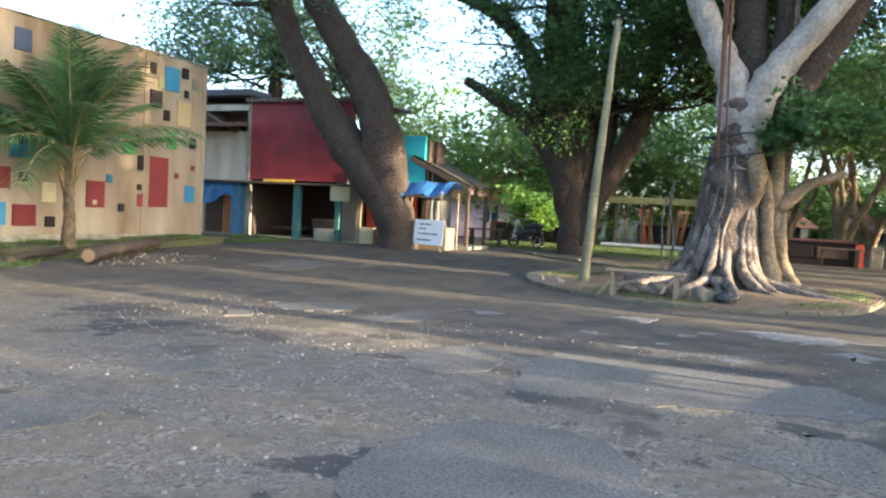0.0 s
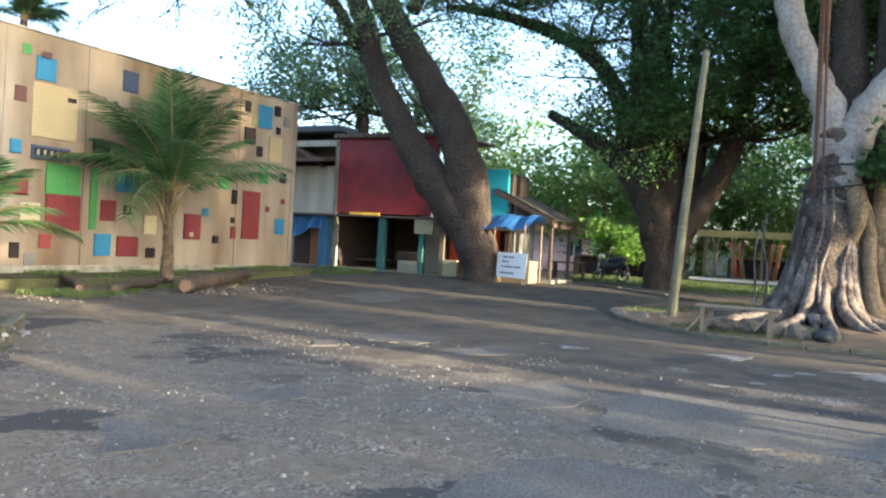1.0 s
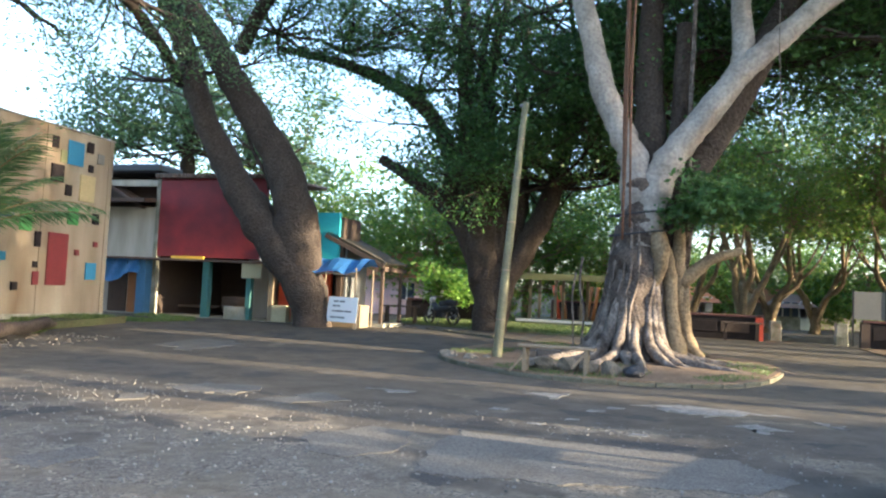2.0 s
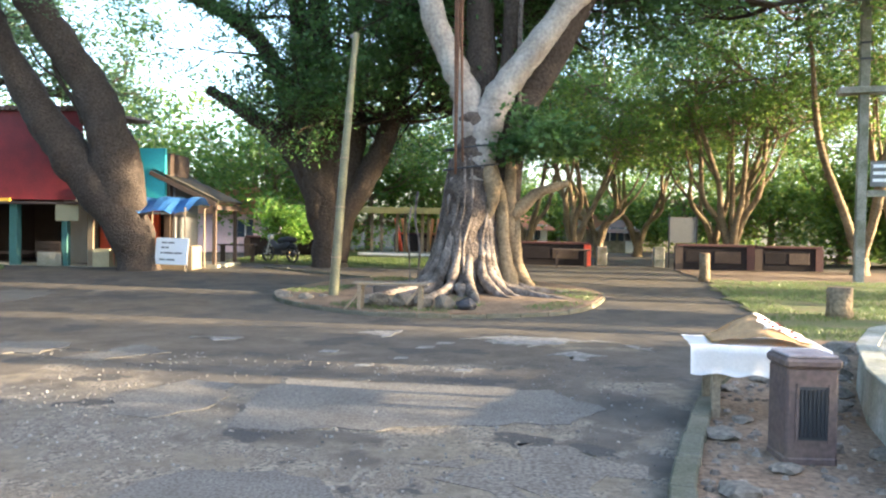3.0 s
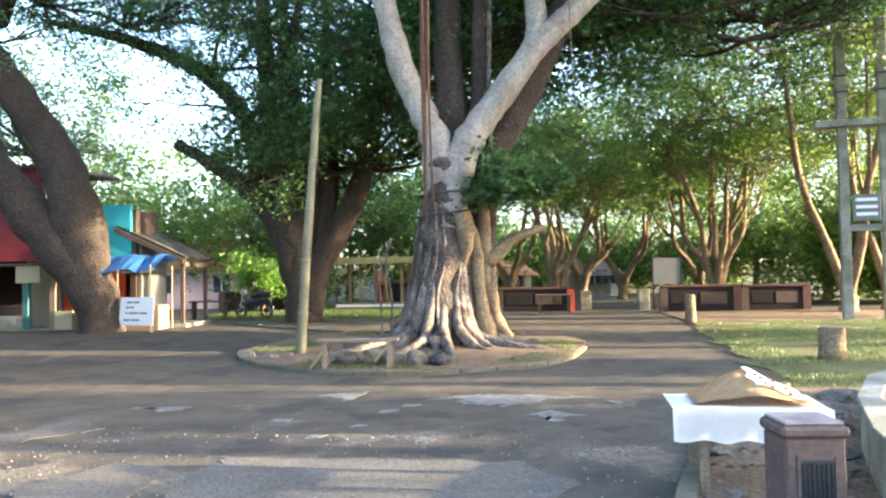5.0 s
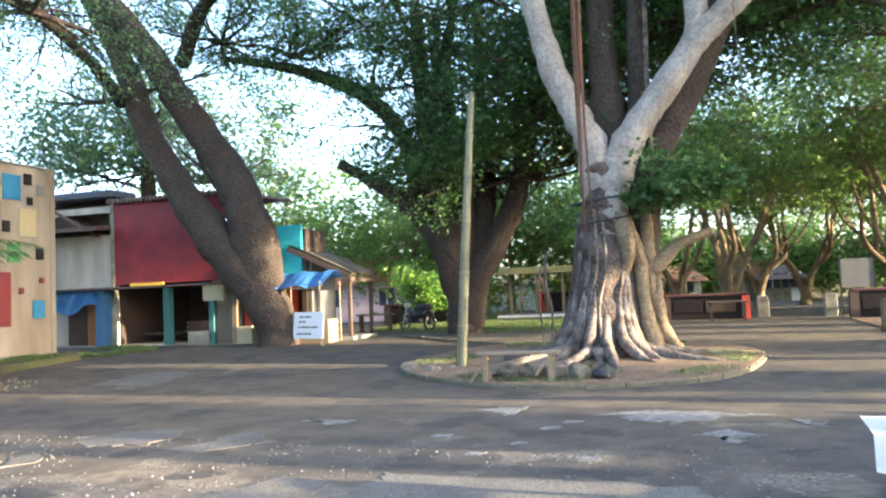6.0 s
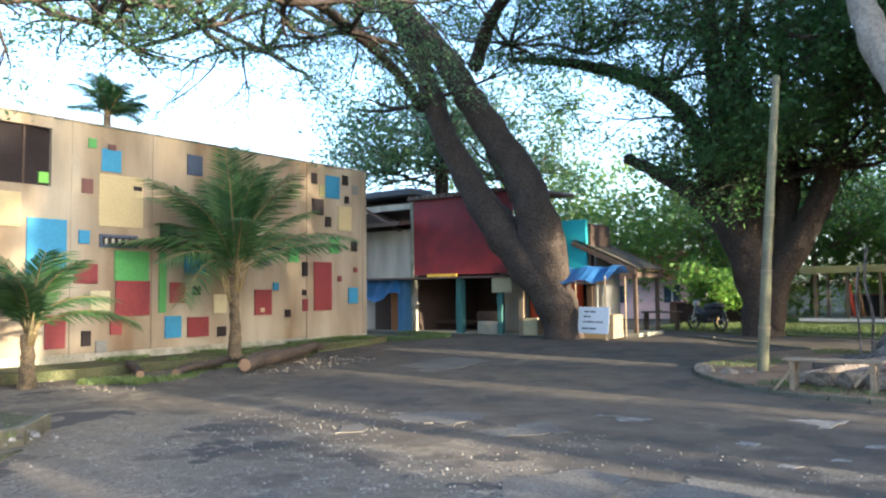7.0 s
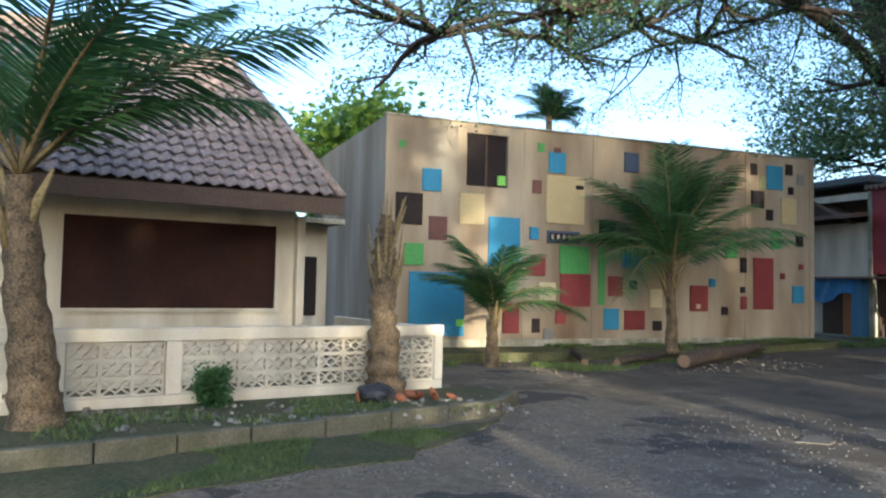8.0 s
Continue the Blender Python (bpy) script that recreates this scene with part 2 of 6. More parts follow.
    dirt=mat("thin_dusty_earth", (0.15, 0.125, 0.095), 0.95, 0.45, 2.2, 30, 0.8, second=(0.11, 0.094, 0.073), spots=0.6),
    # fig trunk bark, darkened to paint the shade between roots
    gap_shade=mat("furrowed_trunk_with_gap_shade", (0.125, 0.1, 0.08), 0.95, 0.4, 3.0, 16, 1.0, second=(0.045, 0.034, 0.027), dist=0.05),
    flame=mat("orange_red_paint", (0.75, 0.09, 0.03), 0.6, 0.2, 2, 20, 0.1),
    pink=mat("pink_wall_paint", (0.7, 0.52, 0.55), 0.8, 0.1, 2, 20, 0.1),
)


# ---- mesh helpers ----
def thing(name, label, category, loc=(0, 0, 0), rz=0.0, group="", kind=""):
    ob = new(name)
    ob.matrix_world = pose(*loc, 0, 0, rz)
    return tagged(ob, label, category, group, kind)


def finish(name, bm, material, smooth=False):
    me = bpy.data.meshes.new(name)
    bm.to_mesh(me)
    bm.free()
    me.materials.append(material)
    if smooth:
        me.polygons.foreach_set("use_smooth", [True] * len(me.polygons))
    return me


def part(name, bm, material, parent, label="", smooth=False, m=None):
    ob = new(name, bm if isinstance(bm, bpy.types.Mesh) else finish(name, bm, material, smooth))
    ob.parent = parent
    if m is not None:
        ob.matrix_basis = m
    if label:
        ob["label"] = label
    return ob


def solid(name, bm, material, label, category="", kind="", group="", smooth=False):
    return tagged(new(name, finish(name, bm, material, smooth)), label, category, group, kind)


def box(x0, y0, z0, x1, y1, z1, bev=0.0, bm=None):
    bm = bm or bmesh.new()
    vs = [bm.verts.new((x, y, z)) for z in (z0, z1) for x, y in ((x0, y0), (x1, y0), (x1, y1), (x0, y1))]
    fs = [bm.faces.new([vs[i] for i in q]) for q in ((3, 2, 1, 0), (4, 5, 6, 7), (0, 1, 5, 4), (1, 2, 6, 5), (2, 3, 7, 6), (3, 0, 4, 7))]
    if bev:
        es = list({e for f in fs for e in f.edges})
        bmesh.ops.bevel(bm, geom=es, offset=bev, segments=1, affect="EDGES")
    return bm


def tube(pts, radii, seg=10, rough=0.0, bm=None, cap=True):
    """A tube along pts with a radius at each, its skin made uneven by rough."""
    bm = bm or bmesh.new()
    pts = [Vector(p) for p in pts]
    rings, side = [], None
    for i, p in enumerate(pts):
        d = (pts[min(i + 1, len(pts) - 1)] - pts[max(i - 1, 0)]).normalized()
        if side is None:
            side = d.orthogonal().normalized()
        side = (side - d * side.dot(d)).normalized()
        up = d.cross(side)
        ring = []
        for k in range(seg):
            a = 2 * math.pi * k / seg
            o = math.cos(a) * side + math.sin(a) * up
            r = radii[i]
            if rough:
                r *= 1 + rough * noise.noise((p + o * r * 1.0) * (0.9 / max(r, 0.05))) * 1.6
            ring.append(bm.verts.new(p + o * r))
        rings.append(ring)
    for a, b in zip(rings, rings[1:]):
        for k in range(seg):
            bm.faces.new((a[k], a[(k + 1) % seg], b[(k + 1) % seg], b[k]))
    if cap:
        bm.faces.new(rings[0][::-1])
        bm.faces.new(rings[-1])
    return bm


def spline(pts, n=6):
    """Catmull-Rom through points of (x, y, z, r); returns points and radii."""
    P = [Vector(p) for p in pts]
    P = [2 * P[0] - P[1]] + P + [2 * P[-1] - P[-2]]
    out = []
    for i in range(1, len(P) - 2):
        a, b, c, d = P[i - 1:i + 3]
        for k in range(n):
            t = k / n
            out.append(0.5 * ((2 * b) + (c - a) * t + (2 * a - 5 * b + 4 * c - d) * t * t + (3 * b - a - 3 * c + d) * t ** 3))
    out.append(P[-2])
    return [Vector(p[:3]) for p in out], [max(p[3], 0.01) for p in out]


def mesh_from(name, verts, faces, material, smooth=False):
    me = bpy.data.meshes.new(name)
    me.from_pydata(verts, [], faces)
    me.materials.append(material)
    if smooth:
        me.polygons.foreach_set("use_smooth", [True] * len(me.polygons))
    return me


def leaves(name, centres, spread, count, size, material, rng, flat=0.5, length=2.0):
    """Leaves scattered round clump centres: pointed four-sided blades at random tilts."""
    C = np.repeat(np.asarray(centres, dtype=float), count, axis=0)
    n = len(C)
    C = C + rng.normal(0, 1, (n, 3)) * np.asarray(spread)
    a = rng.normal(0, 1, (n, 3)) * (1, 1, flat)
    a /= np.linalg.norm(a, axis=1)[:, None]
    b = np.cross(a, rng.normal(0, 1, (n, 3)) * (0.6, 0.6, 1))
    b /= np.linalg.norm(b, axis=1)[:, None] + 1e-9
    s = (size * rng.uniform(0.6, 1.3, n))[:, None]
    V = np.stack([C - a * s * length / 2, C + b * s * 0.5, C + a * s * length / 2, C - b * s * 0.5], axis=1).reshape(-1, 3)
    me = bpy.data.meshes.new(name)
    me.vertices.add(4 * n)
    me.vertices.foreach_set("co", V.ravel())
    me.loops.add(4 * n)
    me.loops.foreach_set("vertex_index", np.arange(4 * n))
    me.polygons.add(n)
    me.polygons.foreach_set("loop_start", np.arange(n) * 4)
    me.update(calc_edges=True)
    me.materials.append(material)
    return me


def twigs(start, d, length, r, depth, rng, out, tips, spread=0.7, lift=0.15):
    """Branch by branch: polylines with radii into out, twig ends into tips."""
    p, pts, rad = Vector(start), [Vector(start)], [r]
    d = Vector(d).normalized()
    n = 4
    for i in range(n):
        d = (d + Vector(rng.normal(0, 0.16, 3)) + Vector((0, 0, lift * 0.3))).normalized()
        p = p + d * length / n
        pts.append(p.copy())
        rad.append(r * (1 - 0.6 * (i + 1) / n))
        if depth == 0:
            tips.append(tuple(p))
    out.append((pts, rad))
    if depth > 0:
        for k in range(int(rng.integers(3, 5))):
            i = int(rng.integers(1, n + 1))
            q = Vector(rng.normal(0, 1, 3))
            q = (q - d * q.dot(d)).normalized()
            nd = (d + q * spread * rng.uniform(0.6, 1.3)).normalized()
            nd.z += lift * rng.uniform(-0.6, 1.0)
            twigs(pts[i], nd, length * rng.uniform(0.55, 0.8), rad[i] * 0.65, depth - 1, rng, out, tips, spread, lift)


def tree(name, label, base, limbs, bark, leaf, seed, sprout=(), leaf_size=0.13, per=26, spread=(0.45, 0.45, 0.28), group="", seg=12, rough=0.25, twig_depth=2):
    """limbs: lists of (x, y, z, r) from the base's place. sprout: (x, y, z, dx, dy, dz, length, radius) starts of leafy branches."""
    rng = np.random.default_rng(seed)
    th = thing(name, label, "tree", base, group=group)
    for i, limb in enumerate(limbs):
        p, r = spline(limb)
        part("trunk" if i == 0 else "limb", tube(p, r, seg if i < 4 else 8, rough), bark, th, smooth=True)
    out, tips = [], []
    for s in sprout:
        twigs(s[:3], s[3:6], s[6], s[7], twig_depth, rng, out, tips)
    if out:
        bm = bmesh.new()
        for p, r in out:
            tube(p, r, 5, 0, bm, cap=False)
        tagged(part("branchwork", bm, bark, th, smooth=True), kind="stuff")
        tagged(part("crown", leaves("crown", tips, spread, per, leaf_size, leaf, rng), leaf, th), kind="stuff")
    return th


def gz(x, y):
    """Height of the ground: level near by, rising a little towards the shops and the park."""
    k = min(max((y - 15.0) / 13.0, 0), 1)
    return 0.28 * k * k * (3 - 2 * k)


# ---- ground: one sheet ----
def ground_sheet():
    xs = sorted({*np.arange(-40, 41, 1.0), *(s * d for s in (-1, 1) for d in (55, 80, 130, 250, 600, 1500))})
    ys = sorted({*np.arange(-15, 70, 1.0), -30.0, -60.0, -150.0, -500.0, -1500.0, 90.0, 130.0, 250.0, 600.0, 1500.0})
    V = [(x, y, gz(x, y) + 0.012 * noise.noise(Vector((x * 0.7, y * 0.7, 0)))) for y in ys for x in xs]
    w = len(xs)
    Fc = [(j * w + i, j * w + i + 1, (j + 1) * w + i + 1, (j + 1) * w + i) for j in range(len(ys) - 1) for i in range(w - 1)]
    return tagged(new("ground", mesh_from("ground", V, Fc, M["asphalt"], True)), "broken grey asphalt yard with gravelly worn patches", "ground", kind="structure")


ground_sheet()


def patch(name, outline, material, label, lift=0.03, category="lawn", seed=1, rag=0.0, skirt=0.12):
    """A low bed over the ground inside an outline, with an uneven top."""
    bm = bmesh.new()
    fine = []
    for (xa, ya), (xb, yb) in zip(outline, outline[1:] + outline[:1]):
        n = max(1, min(60, int(math.hypot(xb - xa, yb - ya) / 0.3)))
        for k in range(n):
            x, y = xa + (xb - xa) * k / n, ya + (yb - ya) * k / n
            q = Vector((x * 1.1, y * 1.1, seed))
            fine.append((x + rag * noise.noise(q) + 0.5 * rag * noise.noise(q * 3.3), y + rag * noise.noise(q + Vector((5, 3, 0)))))
    vs = [bm.verts.new((x, y, gz(x, y) + lift)) for x, y in fine]
    top = bm.faces.new(vs)
    bm.normal_update()
    if top.normal.z < 0:
        top.normal_flip()
    ex = bmesh.ops.extrude_face_region(bm, geom=[top])
    for v in vs:
        v.co.z -= lift + skirt
    return solid(name, bm, material, label, category, "structure")


# ---- painted facade building ----
FX, FY0, FY1, FZ = -18.12, 7.35, 22.3, 6.28
BLUE = [(10.34, 11.30, 2.42, 3.77), (12.19, 12.72, 5.12, 5.71), (11.61, 11.89, 3.20, 3.54), (14.69, 15.39, 2.49, 3.25), (14.08, 14.59, 0.68, 1.29), (17.92, 18.14, 1.99, 2.24), (20.23, 20.91, 5.18, 5.96), (21.34, 21.81, 1.52, 2.08), (8.38, 8.92, 4.36, 4.95), (8.07, 9.65, 0.51, 2.21)]
RED = [(12.62, 13.60, 1.34, 2.26), (14.23, 14.72, 1.65, 2.23), (14.80, 15.51, 0.67, 1.24), (12.48, 12.81, 0.85, 1.22), (11.49, 12.12, 2.19, 2.69), (17.19, 17.86, 1.23, 2.02), (19.18, 19.42, 1.30, 1.71), (19.69, 20.51, 1.31, 2.95), (20.82, 21.00, 2.29, 2.48), (21.62, 21.79, 2.62, 2.79), (10.81, 11.31, 0.58, 1.40)]
GREEN = [(11.83, 12.04, 5.68, 5.93), (12.58, 13.56, 2.265, 3.06), (13.88, 14.11, 1.39, 3.07), (18.57, 19.00, 2.91, 3.49), (20.41, 20.87, 3.26, 3.83), (7.73, 7.89, 5.45, 5.64), (7.91, 8.45, 2.38, 2.95)]
BLACK = [(13.08, 13.34, 4.69, 4.81), (13.90, 14.44, 3.26, 3.85), (14.97, 15.21, 1.86, 2.12), (11.72, 11.96, 0.60, 0.99), (15.81, 16.13, 0.64, 0.93), (18.41, 18.64, 1.13, 1.37), (19.16, 19.34, 1.82, 2.01), (19.16, 19.39, 2.46, 2.93), (19.56, 19.83, 5.60, 5.97), (21.04, 21.32, 5.70, 6.05), (21.16, 21.36, 5.07, 5.31), (20.22, 20.48, 4.17, 4.52), (19.60, 20.11, 4.55, 5.10), (21.49, 21.79, 3.37, 3.73), (7.65, 8.40, 3.44, 4.27)]
OTHERS = [("navy", 14.75, 15.26, 5.33, 5.92), ("ochre", 9.46, 10.2, 3.53, 4.36), ("ochre", 12.13, 13.38, 3.68, 5.05), ("cream", 15.68, 16.14, 1.33, 1.88), ("cream", 11.94, 12.46, 1.42, 2.00), ("maroon", 11.67, 11.97, 4.49, 4.87), ("maroon", 8.59, 9.11, 3.06, 3.69), ("olive", 18.56, 19.02, 5.00, 5.58), ("olive", 19.95, 20.21, 5.19, 5.59), ("slate", 12.10, 12.39, 0.41, 0.72), ("slate", 21.54, 21.84, 5.41, 5.75), ("slate", 19.76, 19.93, 3.47, 3.66), ("slate", 17.37, 17.84, 2.77, 3.10), ("ochre", 20.83, 21.49, 4.07, 4.94)]


def facade_building():
    th = thing("hall_building", "long cream hall with coloured rectangles on its stained wall", "building", (FX, FY0, 0))
    wy0, wy1, wz0, wz1 = 9.66 - FY0, 10.91 - FY0, 4.58, 6.02
    L = FY1 - FY0
    bm = box(-0.25, 0, -0.1, 0, wy0, FZ)
    box(-0.25, wy1, -0.1, 0, L, FZ, bm=bm)
    box(-0.25, wy0, -0.1, 0, wy1, wz0, bm=bm)
    box(-0.25, wy0, wz1, 0, wy1, FZ, bm=bm)
    front = part("front_wall", bm, M["facade"], th)
    part("end_wall", box(-9, -0.006, -0.1, -0.25, 0.24, FZ - 0.02), M["facade"], th)
    part("end_wall", box(-9, L - 0.25, -0.1, -0.25, L + 0.006, FZ - 0.02), M["facade"], th)
    part("rear_wall", box(-9.25, -0.006, -0.1, -9.003, L + 0.006, FZ - 0.02), M["facade"], th)
    part("roof", box(-8.99, 0.25, FZ - 0.6, -0.26, L - 0.26, FZ - 0.45), M["concrete"], th)
    for y in (0.0, 4.05, 6.3, 9.1, 12.0, L - 0.22):
        part("pilaster", box(0.0, y + 0.004, 0, 0.035, y + 0.2, FZ - 0.01, 0.008), M["facade"], th)
    part("coping", box(-0.3, -0.03, FZ + 0.002, 0.05, L + 0.03, FZ + 0.06, 0.015), M["concrete"], th)
    part("plinth", box(0.0, -0.02, -0.1, 0.05, L, 0.42, 0.01), M["concrete"], th)
    win = part("window", box(-0.16, wy0, wz0, -0.12, wy1, wz1), M["black"], th, "dark unlit window panel")
    part("frame", box(-0.12, wy0 + 0.6, wz0, -0.08, wy0 + 0.65, wz1), M["darkwood"], win)
    part("lime_panel", box(-0.115, 10.64 - FY0, 4.66, -0.06, 10.88 - FY0, 4.92), M["lime"], win)
    rng = random.Random(5)
    for key, rects in (("blue", BLUE), ("red", RED), ("green", GREEN), ("black", BLACK)):
        for y0, y1, z0, z1 in rects:
            part("panel", box(0.001, y0 - FY0, z0, rng.uniform(0.038, 0.06), y1 - FY0, z1, 0.006), M[key], front, key + " painted panel")
    for key, y0, y1, z0, z1 in OTHERS:
        part("panel", box(0.001, y0 - FY0, z0, rng.uniform(0.037, 0.055), y1 - FY0, z1, 0.006), M[key], front, key + " painted panel")
    part("panel", box(0.05, 17.39 - FY0, 1.31, 0.075, 17.54 - FY0, 1.45), M["cream"], front, "small cream square")
    part("panel", box(0.05, 9.41 - FY0, 0.78, 0.075, 9.63 - FY0, 0.96), M["lime"], front, "small lime square")
    part("panel", box(0.05, 12.34 - FY0, 5.69, 0.07, 12.56 - FY0, 5.84), M["maroon"], front, "small maroon square")
    for y0, y1, z0, z1 in ((12.16, 13.23, 3.13, 3.47), (17.70, 18.33, 3.25, 3.68)):
        v = part("vent", box(0.001, y0 - FY0, z0, 0.05, y1 - FY0, z1, 0.005), M["navy"], front, "dark framed vent")
        part("grille", box(0.05, y0 - FY0 + 0.07, z0 + 0.07, 0.054, y1 - FY0 - 0.07, z1 - 0.07), M["black"], v)
        for k in range(5):
            yy = y0 - FY0 + 0.07 + (k + 0.5) * (y1 - y0 - 0.14) / 5
            part("slat", box(0.054, yy - 0.035, z0 + 0.09, 0.065, yy + 0.035, z1 - 0.11), M["concrete"], v)
    return th


facade_building()
# overgrown bed along the hall
patch("planting_bed", [(-18.1, 7.6), (-16.4, 7.9), (-16.2, 12.0), (-16.5, 16.0), (-16.9, 22.0), (-18.1, 22.4)], M["moss"], "dark mossy earth bed along the hall wall", 0.22)


# ---- low house with tiled roof, screen wall ----
HOUSE = (-11.2, 6.2, 0.0)
HROT = -80.0


def tile_mesh():
    V, Fc = [], []
    n = 6
    for j, (x, lift) in enumerate(((0.0, 0.0), (0.36, 0.055))):
        for i in range(n + 1):
            u = i / n
            V.append((u * 0.25, x, lift + 0.035 * math.sin(2 * math.pi * u)))
    for i in range(n):
        Fc.append((i, i + 1, n + 2 + i, n + 1 + i))
    b = len(V)
    V += [(v[0], v[1], v[2] - 0.022) for v in V]
    Fc += [tuple(reversed([k + b for k in f])) for f in Fc]
    for i in range(n):
        Fc.append((i + 1, i, b + i, b + i + 1))
    return mesh_from("roof_tile", V, Fc, M["tile"])


def block_mesh():
    """A pierced cement block: rim, middle lozenge and crossing ribs."""
    bm = bmesh.new()
    w, h, t = 0.40, 0.235, 0.05
    for a in ((0, 0, w, 0.022), (0, h - 0.022, w, h), (0, 0.022, 0.022, h - 0.022), (w - 0.022, 0.022, w, h - 0.022)):
        box(a[0], -t, a[1], a[2], t, a[3], bm=bm)
    for x0, z0, x1, z1 in ((0.02, 0.02, 0.13, 0.1), (0.02, h - 0.02, 0.13, h - 0.1), (w - 0.02, 0.02, w - 0.13, 0.1), (w - 0.02, h - 0.02, w - 0.13, h - 0.1),
                           (0.13, 0.1, 0.2, 0.05), (0.13, h - 0.1, 0.2, h - 0.05), (w - 0.13, 0.1, 0.2, 0.05), (w - 0.13, h - 0.1, 0.2, h - 0.05),
                           (0.2, 0.02, 0.2, 0.06), (0.2, h - 0.02, 0.2, h - 0.06), (0.02, h / 2, 0.12, h / 2), (w - 0.02, h / 2, w - 0.12, h / 2), (0.13, 0.1, 0.13, h - 0.1), (w - 0.13, 0.1, w - 0.13, h - 0.1)):
        d = Vector((x1 - x0, 0, z1 - z0)).normalized() * 0.004
        nrm = Vector((-d.z, 0, d.x)).normalized() * 0.011
        q = [Vector((x0, 0, z0)) - d - nrm, Vector((x1, 0, z1)) + d - nrm, Vector((x1, 0, z1)) + d + nrm, Vector((x0, 0, z0)) - d + nrm]
        vs = [bm.verts.new(p + Vector((0, s, 0))) for s in (-t * 0.8, t * 0.8) for p in q]
        for f in ((0, 1, 2, 3), (7, 6, 5, 4), (0, 4, 5, 1), (1, 5, 6, 2), (2, 6, 7, 3), (3, 7, 4, 0)):
            bm.faces.new([vs[i] for i in f])
    return finish("block", bm, M["white"])


def screen_wall():
    th = thing("screen_wall", "low whitewashed wall with pierced cement blocks", "wall", HOUSE, HROT)
    part("footing", box(0, -0.09, -0.2, 9.6, 0.09, 0.3, 0.01), M["white"], th, "stained white footing")
    part("coping", box(-0.02, -0.1, 1.02, 9.6, 0.1, 1.2, 0.012), M["white"], th)
    for x0, x1 in ((0.0, 0.16), (4.2, 4.42), (5.72, 5.9), (9.3, 9.6)):
        part("pillar", box(x0, -0.098, 0.302, x1, 0.098, 1.018, 0.01), M["white"], th)
    bl = block_mesh()
    for x0, n in ((0.165, 10), (4.43, 3), (5.95, 8)):
        for i in range(n):
            for j in range(3):
                part("block", bl, None, th, m=pose(x0 + i * 0.404, 0, 0.303 + j * 0.239))
    part("return_wall", box(0.0, -4.0, -0.2, 0.16, -0.1, 1.16, 0.01), M["white"], th, "whitewashed return wall")
    return th


screen_wall()


